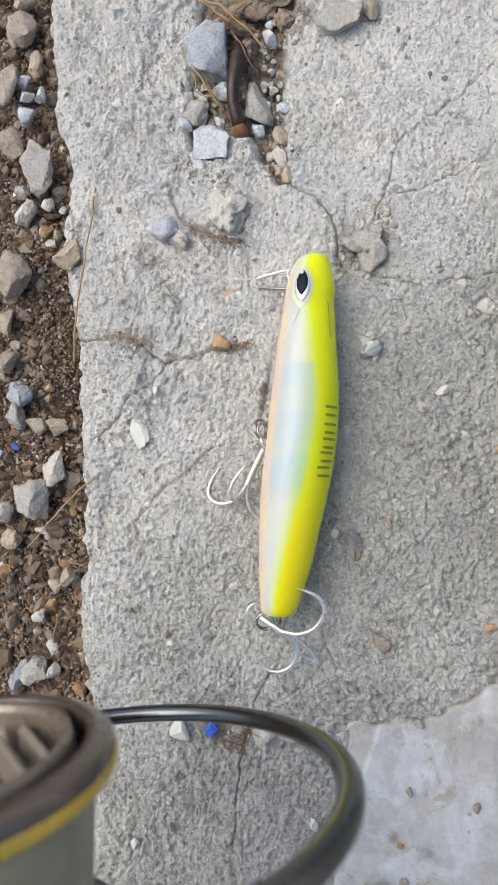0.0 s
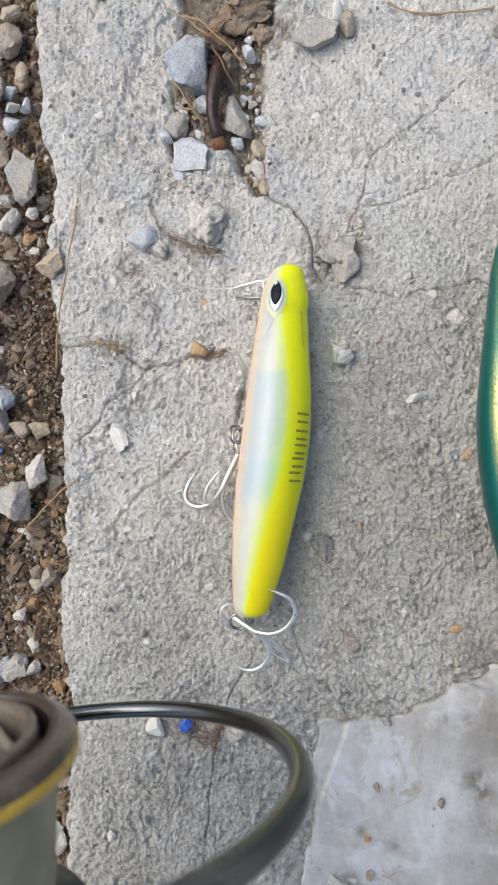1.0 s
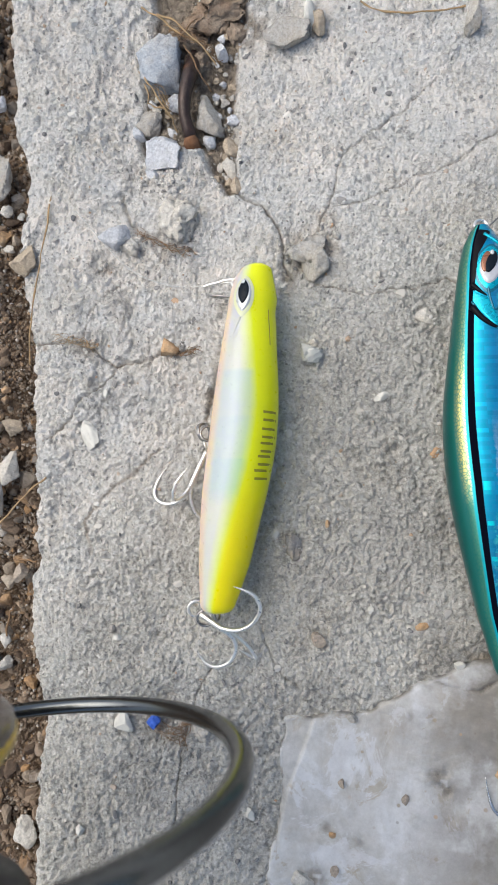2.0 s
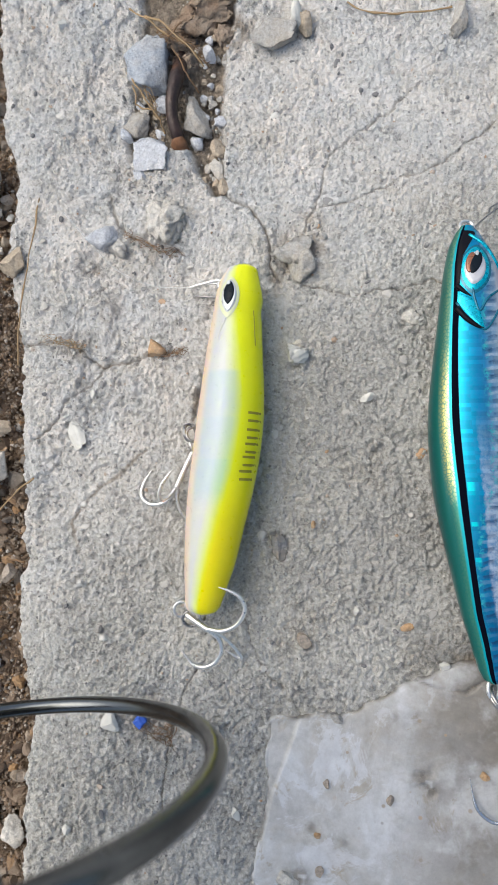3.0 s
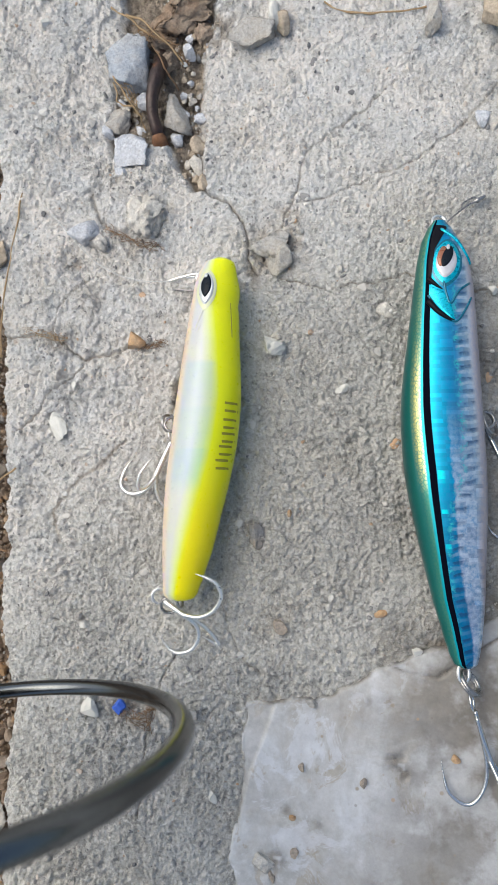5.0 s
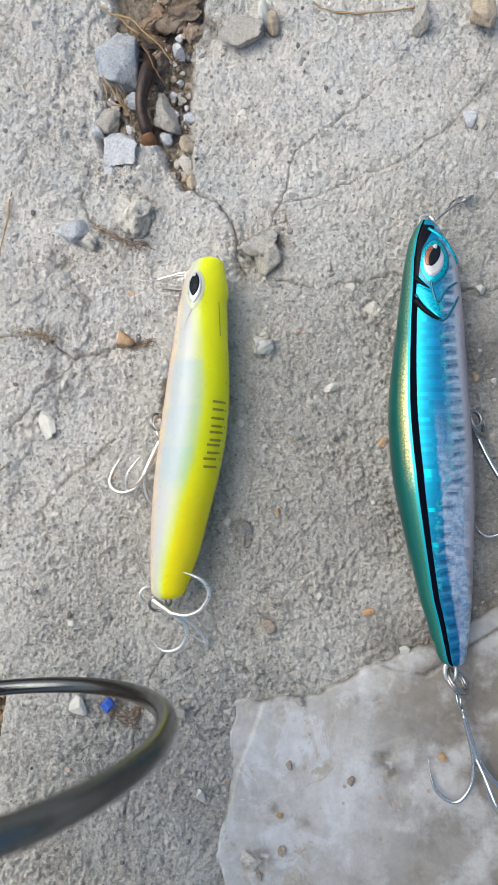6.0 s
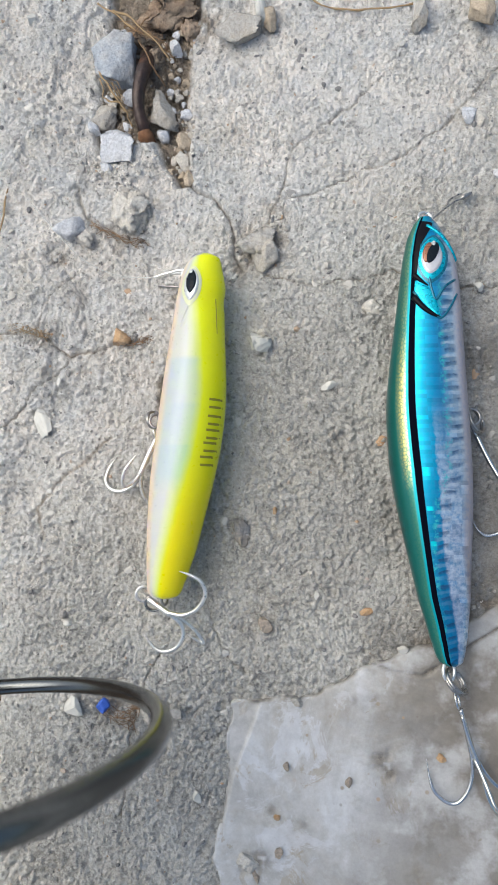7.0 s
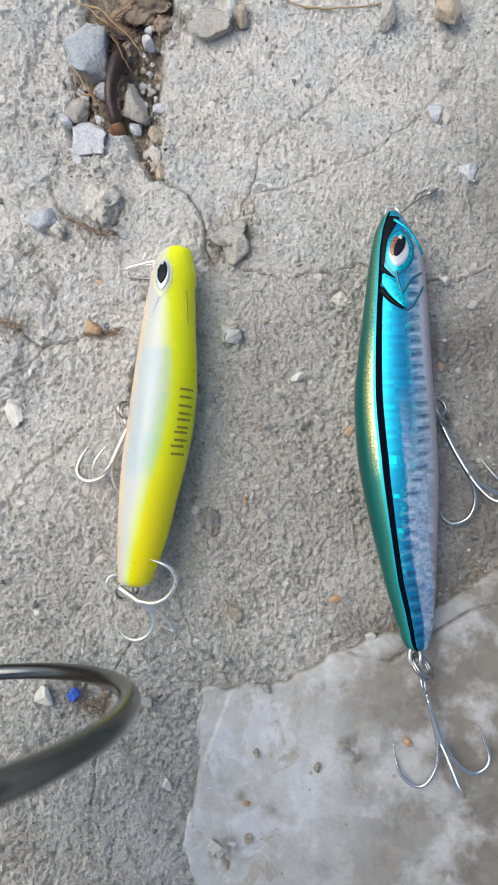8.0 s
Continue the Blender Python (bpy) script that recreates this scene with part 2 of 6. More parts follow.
    rung = k.math("MULTIPLY", k.ramp(step, (0.25, 0.0), (0.34, 1.0), (0.50, 0.7), (0.66, 0.0)), k.ramp(lean, (0.72, 0.0), (0.75, 0.9), (0.86, 0.85), (0.90, 0.0)))
    patchy = k.ramp(k.noise(330, 4, 0.7), (0.36, 0.35), (0.58, 1.0))
    c = k.mix(k.math("MULTIPLY", rung, k.math("MAXIMUM", patchy, k.ramp(u, (0.6, 0.0), (0.75, 1.0)))), c, (0.015, 0.06, 0.14))
    pale = k.math("MULTIPLY", k.ramp(step, (0.66, 0.0), (0.74, 1.0), (0.92, 1.0), (1.0, 0.0)), k.math("MULTIPLY", k.ramp(u, (0.68, 1.0), (0.8, 0.15)), k.ramp(lean, (0.68, 0.0), (0.75, 0.6), (0.86, 0.6), (0.90, 0.0))))
    c = k.mix(k.math("MULTIPLY", pale, patchy), c, (0.60, 0.68, 0.72))
    # teal and green flecks of the hologram beside the rungs
    fringe = k.math("MULTIPLY", k.ramp(lean, (0.64, 0.0), (0.70, 0.8), (0.76, 0.0)), k.ramp(k.noise(700, 3, 0.7), (0.50, 0.0), (0.60, 1.0)))
    c = k.mix(fringe, c, (0.05, 0.55, 0.52))
    # cyan glints beside the stripe, painted into the colour
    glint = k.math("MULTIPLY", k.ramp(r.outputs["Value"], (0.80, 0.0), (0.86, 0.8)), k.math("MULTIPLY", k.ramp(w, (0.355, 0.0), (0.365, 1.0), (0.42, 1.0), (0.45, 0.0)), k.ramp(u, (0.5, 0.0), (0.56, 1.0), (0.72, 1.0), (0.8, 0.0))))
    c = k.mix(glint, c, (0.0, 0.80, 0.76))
    mottle = k.ramp(k.noise(900, 3, 0.7), (0.4, 0.0), (0.7, 0.3))
    c = k.mix(mottle, c, (0.05, 0.20, 0.45))
    # fine scales on the back
    scales = k.ramp(k.cells(1050, feature="DISTANCE_TO_EDGE"), (0.0, 0.0), (0.16, 1.0))
    gold = k.math("MULTIPLY", k.ramp(w, (0.11, 0.0), (0.18, 1.0), (0.225, 1.0), (0.24, 0.0)), k.ramp(u, (0.08, 0.15), (0.28, 0.25), (0.40, 1.0), (0.54, 0.95), (0.63, 0.05)))
    # the gold whitens towards the stripe: a highlight painted into the colour
    back = k.mix(k.math("MULTIPLY", gold, k.math("ADD", k.math("MULTIPLY", scales, 0.75), 0.12)), back, k.ramp(w, (0.15, (0.42, 0.34, 0.06)), (0.20, (0.72, 0.62, 0.22)), (0.23, (0.85, 0.82, 0.55))))
    c = k.mix(k.ramp(w, (0.262, 0.0), (0.268, 1.0)), back, c)
    stripe = k.ramp(w, (0.262, 0.0), (0.268, 1.0), (0.345, 1.0), (0.352, 0.0))
    c = k.mix(stripe, c, (0.003, 0.004, 0.008))
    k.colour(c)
    k.metal(k.math("SUBTRACT", k.ramp(w, (0.1, 0.35), (0.24, 0.5), (0.36, 0.7), (0.85, 0.5), (0.92, 0.1)), stripe))
    k.put(k.ramp(stripe, (0.0, 0.5), (1.0, 0.0)), k.b.inputs["Specular IOR Level"])
    k.bump(k.math("ADD", k.math("MULTIPLY", scales, 0.25), k.math("MULTIPLY", r.outputs["Value"], fade)), 0.00005, 0.4)
    return k.m


def plain(name, colour, rough, metal=0.0, coat=0.0, vary=0.15, scale=400):
    k = Mat(name, rough, metal, coat)
    low = tuple(c * (1 - vary) for c in colour)
    high = tuple(min(1.0, c * (1 + vary)) for c in colour)
    k.colour(k.mix(k.noise(scale, 4, 0.6), low, high))
    k.rough(k.ramp(k.noise(scale * 1.7, 3), (0.3, rough * 0.8), (0.7, min(1.0, rough * 1.25))))
    return k.m


GRIT = Mat("sand_grains", 0.9)
GRIT.colour(GRIT.ramp(GRIT.island(), (0.0, (0.17, 0.165, 0.165)), (0.22, (0.30, 0.29, 0.28)), (0.45, (0.44, 0.415, 0.375)), (0.75, (0.50, 0.475, 0.435)), (0.93, (0.60, 0.58, 0.545)), (1.0, (0.46, 0.30, 0.18)))).bump(GRIT.noise(1500, 3), 0.0003, 0.6)
GRIT = GRIT.m
CONCRETE, SOIL, GRAVEL, MARBLE = concrete_material(), soil_material(), gravel_material(), marble_material()
GREY_STONE = stone_material("grey_limestone", (0.25, 0.24, 0.222), (0.47, 0.455, 0.43), 0.3, "object", 0.45)
BLUE_STONE = stone_material("blue_grey_limestone", (0.25, 0.275, 0.31), (0.45, 0.485, 0.53), 0.4, "object", 0.3)
PALE_STONE = stone_material("pale_limestone", (0.40, 0.41, 0.44), (0.58, 0.60, 0.64), 0.2, "object", 0.18)
TAN_STONE = stone_material("tan_sandstone", (0.30, 0.23, 0.16), (0.50, 0.42, 0.32), 0.2, "object")
AMBER_STONE = stone_material("amber_flint", (0.36, 0.19, 0.07), (0.55, 0.34, 0.16), 0.2, "object")
BROWN_STONE = stone_material("brown_grey_stone", (0.21, 0.168, 0.135), (0.42, 0.36, 0.30), 0.2, "object")
DARK_STONE = stone_material("dark_grey_limestone", (0.13, 0.132, 0.14), (0.26, 0.262, 0.27), 0.2, "object")
MORTAR = stone_material("crumbled_mortar", (0.45, 0.425, 0.385), (0.63, 0.60, 0.55), 0.1, "object", 0.3)
CLOD = stone_material("earth_clod", (0.12, 0.075, 0.047), (0.30, 0.205, 0.135), 0.2, "object")
SHELL = plain("chalky_white_chip", (0.58, 0.565, 0.52), 0.75, vary=0.2)
RUST = Mat("rusted_iron", 0.36, 0.3)
RUST.colour(RUST.ramp(RUST.noise(160, 4, 0.65), (0.3, (0.022, 0.015, 0.014)), (0.58, (0.055, 0.032, 0.026)), (0.76, (0.20, 0.09, 0.04)))).bump(RUST.noise(600, 4), 0.0005, 0.8)
RUST = RUST.m
STRAW = plain("dry_straw", (0.34, 0.235, 0.125), 0.8, vary=0.35, scale=300)
ROOT = plain("rusty_brown_root", (0.21, 0.125, 0.065), 0.85, vary=0.4, scale=300)
HOOK_STEEL = plain("bright_nickel_wire", (0.60, 0.60, 0.59), 0.2, 1.0, vary=0.2, scale=700)
STEEL = plain("tinned_hook_wire", (0.82, 0.81, 0.78), 0.32, 0.88, vary=0.12, scale=900)
DARK_STEEL = plain("nickel_ring_wire", (0.34, 0.33, 0.32), 0.3, 0.95, vary=0.2, scale=900)
BAIL = plain("gunmetal_bail", (0.118, 0.126, 0.132), 0.22, 0.95, vary=0.15, scale=200)
BLACK = plain("black_paint", (0.006, 0.006, 0.009), 0.35, 0.0, 0.0)
BLACK.node_tree.nodes["Principled BSDF"].inputs["Specular IOR Level"].default_value = 0.08
OLIVE = plain("olive_print", (0.24, 0.22, 0.012), 0.4, vary=0.1)
GILL = plain("pearl_gill_paint", (0.52, 0.53, 0.48), 0.35, 0.0, 0.2, vary=0.05)
PUPIL = plain("glassy_dark_pupil", (0.008, 0.012, 0.018), 0.3, 0.0, 0.0, vary=0.2)
PUPIL.node_tree.nodes["Principled BSDF"].inputs["Specular IOR Level"].default_value = 0.08
EYE_RIM = plain("soft_pearl_paint", (0.58, 0.60, 0.38), 0.4, 0.0, 0.2, vary=0.05)
PEARL = plain("pearl_eye_foil", (0.50, 0.52, 0.53), 0.3, 0.3, 0.2, vary=0.1)
CYAN = plain("cyan_foil", (0.0, 0.38, 0.50), 0.28, 0.6, 0.15, vary=0.2, scale=600)
DEEP_CYAN = plain("deep_teal_line", (0.0, 0.12, 0.19), 0.3, 0.3, 0.5)
IRIS = plain("silver_eye_foil", (0.48, 0.48, 0.51), 0.35, 0.2, 0.1, vary=0.25, scale=700)
COPPER = plain("copper_iris", (0.26, 0.10, 0.05), 0.3, 0.4, 0.5)
BRONZE = plain("bronze_anodised_lip", (0.135, 0.108, 0.09), 0.24, 0.55, 0.3, vary=0.1, scale=100)
BRONZE_LIGHT = plain("pale_bronze_cap", (0.20, 0.165, 0.135), 0.28, 0.4, 0.2, vary=0.1, scale=100)
RAIL = plain("champagne_rail", (0.36, 0.32, 0.27), 0.35, 0.4, 0.2, vary=0.08)
GOLD = plain("gold_ring", (0.66, 0.46, 0.08), 0.3, 0.75, 0.3, vary=0.1, scale=200)
BRAID = Mat("pale_green_braid", 0.6)
BRAID.colour(BRAID.ramp(BRAID.noise(120, 3), (0.3, (0.25, 0.235, 0.155)), (0.7, (0.36, 0.34, 0.235))))
BRAID = BRAID.m
GRAPHITE = plain("dark_graphite", (0.035, 0.036, 0.04), 0.4, 0.3, vary=0.2, scale=150)
BLUE_PLASTIC = plain("blue_plastic", (0.05, 0.13, 0.55), 0.35, vary=0.25)
NYLON = plain("clear_nylon_line", (0.62, 0.62, 0.60), 0.15, 0.0, 0.5, vary=0.05)

# ---- shapes ----
rng = np.random.default_rng(7)
TABLE = rng.random((256, 256))


def vnoise(x, y, size, seed=0):
    """Smooth value noise between 0 and 1, with features of the given size."""
    x, y = np.asarray(x) / size + 31.7 * seed, np.asarray(y) / size + 17.3 * seed
    i, j = np.floor(x).astype(int), np.floor(y).astype(int)
    f, g = x - i, y - j
    f, g = f * f * (3 - 2 * f), g * g * (3 - 2 * g)
    a, b = TABLE[i % 256, j % 256], TABLE[(i + 1) % 256, j % 256]
    c, d = TABLE[i % 256, (j + 1) % 256], TABLE[(i + 1) % 256, (j + 1) % 256]
    return (a * (1 - f) + b * f) * (1 - g) + (c * (1 - f) + d * f) * g


def grains(x, y, size, seed):
    """Broken crumbs of the given size: each cell a small plate with its own height and tilt."""
    x, y = np.asarray(x) / size + 41.3 * seed, np.asarray(y) / size + 23.9 * seed
    i, j = np.floor(x).astype(int), np.floor(y).astype(int)
    best, high, gap = np.full(x.shape, 9.0), np.zeros(x.shape), np.full(x.shape, 9.0)
    for a in (-1, 0, 1):
        for b in (-1, 0, 1):
            u, v = (i + a + 57 * seed) % 256, (j + b + 91 * seed) % 256
            p, q = TABLE[u, v], TABLE[v, (u + 37) % 256]
            h, t, w = TABLE[(u + 101) % 256, v], TABLE[u, (v + 149) % 256], TABLE[(u + 67) % 256, (v + 29) % 256]
            dx, dy = x - i - a - p, y - j - b - q
            d = np.hypot(dx, dy)
            near = d < best
            gap = np.where(near, best, np.minimum(gap, d))
            high = np.where(near, h - 0.5 + 1.1 * (t - 0.5) * dx + 1.1 * (w - 0.5) * dy, high)
            best = np.where(near, d, best)
    return high - 0.45 * np.exp(-(((gap - best) / 0.16) ** 2))


def line_distance(x, y, line):
    best = np.full(np.shape(x), 9.0)
    for (ax, ay), (bx, by) in zip(line, line[1:]):
        dx, dy = bx - ax, by - ay
        s = np.clip(((x - ax) * dx + (y - ay) * dy) / (dx * dx + dy * dy), 0, 1)
        best = np.minimum(best, np.hypot(x - ax - s * dx, y - ay - s * dy))
    return best


def inside(x, y, ring):
    """How far inside a closed outline: plus inside, minus outside."""
    hit = np.zeros(np.shape(x), bool)
    for (ax, ay), (bx, by) in zip(ring, ring[1:] + ring[:1]):
        cross = (ay > y) != (by > y)
        hit ^= cross & (x < (bx - ax) * (y - ay) / ((by - ay) or 1e-12) + ax)
    return np.where(hit, 1, -1) * line_distance(x, y, ring + ring[:1])


def mesh_of(name, verts, faces, smooth=True):
    me = bpy.data.meshes.new(name)
    me.from_pydata([tuple(v) for v in np.asarray(verts).tolist()], [], [tuple(f) for f in faces])
    me.polygons.foreach_set("use_smooth", [smooth] * len(me.polygons))
    me.update()
    return me


def sheet(name, x, y, z, keep=None):
    """A grid of quads over 2D arrays of places."""
    n, m = x.shape
    me = bpy.data.meshes.new(name)
    a = np.arange(n * m).reshape(n, m)
    quads = np.stack([a[:-1, :-1], a[1:, :-1], a[1:, 1:], a[:-1, 1:]], -1).reshape(-1, 4)
    if keep is not None:
        ok = keep.ravel()
        quads = quads[ok[quads].any(1)]
    me.vertices.add(n * m)
    me.vertices.foreach_set("co", np.stack([x, y, z], -1).astype(np.float32).ravel())
    me.loops.add(len(quads) * 4)
    me.loops.foreach_set("vertex_index", quads.astype(np.int32).ravel())
    me.polygons.add(len(quads))
    me.polygons.foreach_set("loop_start", np.arange(0, len(quads) * 4, 4, dtype=np.int32))
    me.polygons.foreach_set("use_smooth", np.ones(len(quads), bool))
    me.update(calc_edges=True)
    me.validate()
    return me


def float_attribute(me, name, values):
    me.attributes.new(name, "FLOAT", "POINT").data.foreach_set("value", np.asarray(values, np.float32).ravel())


ORIGIN = {}


def thing(name, place, label, category, group="", kind=""):
    """An empty at a thing's base, to which its parts belong."""
    ob = new(name)
    ob.location, ob.empty_display_size = place, 0.01
    ORIGIN[ob] = Vector(place)
    return tagged(ob, label, category, group, kind)


def part(name, me, material, parent, label=""):
    """One mesh, given in world places, as a part of a thing or of another part."""
    me.transform(Matrix.Translation(-ORIGIN[parent]))
    me.materials.append(material)
    ob = new(name, me)
    ob.parent = parent
    ORIGIN[ob] = ORIGIN[parent]
    return tagged(ob, label)


def single(name, me, material, label, category, group="", kind="", place=(0, 0, 0)):
    me.materials.append(material)
    ob = new(name, me)
    ob.location = place
    return tagged(ob, label, category, group, kind)


def glide(points, steps=8):
    """A smooth line through a few points."""
    p = [Vector(q) for q in points]
    p = [2 * p[0] - p[1], *p, 2 * p[-1] - p[-2]]
    out = []
    for a, b, c, d in zip(p, p[1:], p[2:], p[3:]):
        for k in range(steps):
            s = k / steps
            out.append(0.5 * (2 * b + (c - a) * s + (2 * a - 5 * b + 4 * c - d) * s * s + (3 * b - a - 3 * c + d) * s ** 3))
    return out + [p[-2]]


def tube(name, points, radii, sides=10, steps=8, closed=False, flat=1.0):
    """A round bar along a smooth line; radii: one, or as many as wanted along it."""
    line = points if steps == 0 else glide(points, steps)
    line = [Vector(q) for q in line]
    n = len(line)
    radii = [radii] if isinstance(radii, float) else list(radii)
    verts, faces, side = [], [], None
    for i, q in enumerate(line):
        ahead = (line[(i + 1) % n] - line[i - 1]) if closed else (line[min(i + 1, n - 1)] - line[max(i - 1, 0)])
        ahead.normalize()
        side = (ahead.orthogonal() if side is None else side - ahead * side.dot(ahead)).normalized()
        up = ahead.cross(side)
        r = float(np.interp(i / (n - 1), np.linspace(0, 1, len(radii)), radii)) if len(radii) > 1 else radii[0]
        for k in range(sides):
            a = 2 * math.pi * k / sides
            verts.append(q + r * (math.cos(a) * side + flat * math.sin(a) * up))
    for i in range(n if closed else n - 1):
        for k in range(sides):
            a, b = i * sides + k, i * sides + (k + 1) % sides
            c, d = ((i + 1) % n) * sides + (k + 1) % sides, ((i + 1) % n) * sides + k
            faces.append((a, b, c, d))
    if not closed:
        faces += [tuple(range(sides))[::-1], tuple(range((n - 1) * sides, n * sides))]
    return mesh_of(name, [tuple(v) for v in verts], faces)


def ring(name, centre, normal, radius, wire, stretch=1.0, along=(0, 1, 0), turns=1, steps=28):
    """A wire ring; with two turns a split ring."""
    n = Vector(normal).normalized()
    a = (Vector(along) - n * Vector(along).dot(n)).normalized()
    b = n.cross(a)
    line = []
    for k in range(steps * turns):
        t = 2 * math.pi * k / steps
        rise = wire * 2.0 * (k / (steps * turns) - 0.5) * (turns - 1) * 1.1
        line.append(Vector(centre) + radius * (stretch * math.cos(t) * a + math.sin(t) * b) + n * rise)
    return tube(name, line, wire, 8, 0, closed=turns == 1)


def join_meshes(name, meshes):
    bm = bmesh.new()
    for me in meshes:
        bm.from_mesh(me)
    out = bpy.data.meshes.new(name)
    bm.to_mesh(out)
    bm.free()
    out.polygons.foreach_set("use_smooth", [True] * len(out.polygons))
    return out


def lathe(name, foot, axis, rows, sides=64):
    """Turned work: rows of (distance along the axis, radius)."""
    n = Vector(axis).normalized()
    a = n.orthogonal().normalized()
    b = n.cross(a)
    verts, faces = [], []
    for s, r in rows:
        for k in range(sides):
            t = 2 * math.pi * k / sides
            verts.append(tuple(Vector(foot) + n * s + r * (math.cos(t) * a + math.sin(t) * b)))
    for i in range(len(rows) - 1):
        for k in range(sides):
            m = (k + 1) % sides
            faces.append((i * sides + k, i * sides + m, (i + 1) * sides + m, (i + 1) * sides + k))
    return mesh_of(name, verts, faces)


BALLS = {}


def ball(level):
    if level not in BALLS:
        bm = bmesh.new()
        bmesh.ops.create_icosphere(bm, subdivisions=level, radius=1.0)
        bm.verts.ensure_lookup_table()
        BALLS[level] = (np.array([v.co[:] for v in bm.verts]), [tuple(v.index for v in f.verts) for f in bm.faces])
        bm.free()
    return BALLS[level]


def rock_shape(seed, level=4, cuts=9, rough=0.05, keen=0.60, square=False):
    """A broken stone about one unit in radius: a ball cut by planes, then weathered."""
    r = np.random.default_rng(seed)
    p, faces = ball(level)
    p = p.copy()
    for _ in range(cuts):
        n = r.normal(size=3)
        n /= np.linalg.norm(n)
        over = p @ n - r.uniform(keen - 0.14, keen + 0.16)
        over = 0.03 * np.log1p(np.exp(over / 0.03))
        p -= over[:, None] * n
    if square:
        for n in np.vstack([np.eye(3), -np.eye(3)]):
            n = n + r.normal(size=3) * 0.09
            p -= np.maximum(p @ n - 0.55, 0)[:, None] * n
    p = p / np.abs(p).max(0)
    bump = vnoise(p[:, 0] + p[:, 2], p[:, 1] - 0.7 * p[:, 2], 0.45, seed % 97) + 0.5 * vnoise(p[:, 0] - p[:, 1], p[:, 2] + p[:, 1], 0.18, seed % 53) + 0.3 * vnoise(p[:, 0] + 0.6 * p[:, 1], p[:, 2] - p[:, 0], 0.09, seed % 41) - 0.9
    p = p * (1 + rough * bump[:, None])
    if rough > 0.1:
        p += r.normal(size=p.shape) * 0.10 * rough
    return p, faces


def rock(name, place, size, turn, material, label, category="stone", seed=1, group="", cuts=10, rough=0.13, keen=0.57, sink=0.2, tilt=0.0, square=False):
    """A loose stone: size across, along and up; it sits a little sunk in what it lies on."""
    p, faces = rock_shape(seed, 4, cuts, rough * 1.35, keen, square)
    size = [1.15 * v for v in size]
    me = mesh_of(name, p * np.array(size) / 2, faces)
    me.transform(pose(0, 0, 0, tilt, 0, turn))
    ob = single(name, me, material, label, category, group)
    x, y, *z = place
    ob.location = (x, y, (z[0] if z else 0.0) + size[2] * (0.5 - sink))
    return ob


# ---- the ground, the concrete and the marble ----
EDGE_Y = (-0.30, -0.0795, -0.0652, -0.0571, -0.0352, -0.0225, -0.0114, 0.0016, 0.0115, 0.0331, 0.0533, 0.0705, 0.0871, 0.0986, 0.1182, 0.1325, 0.1418, 0.1531, 0.1718, 0.1870, 0.40)
EDGE_X = (-0.047, -0.0458, -0.0471, -0.0457, -0.0447, -0.0471, -0.0497, -0.0507, -0.0481, -0.0499, -0.0510, -0.0525, -0.0540, -0.0573, -0.0571, -0.0550, -0.0583, -0.0610, -0.0627, -0.0636, -0.070)
BED = -0.0105


def edge_x(y):
    return np.interp(y, EDGE_Y, EDGE_X) + 0.0016 * (vnoise(y, 0 * y, 0.006, 3) - 0.5) + 0.0012 * (vnoise(y, 0 * y, 0.002, 5) - 0.5)


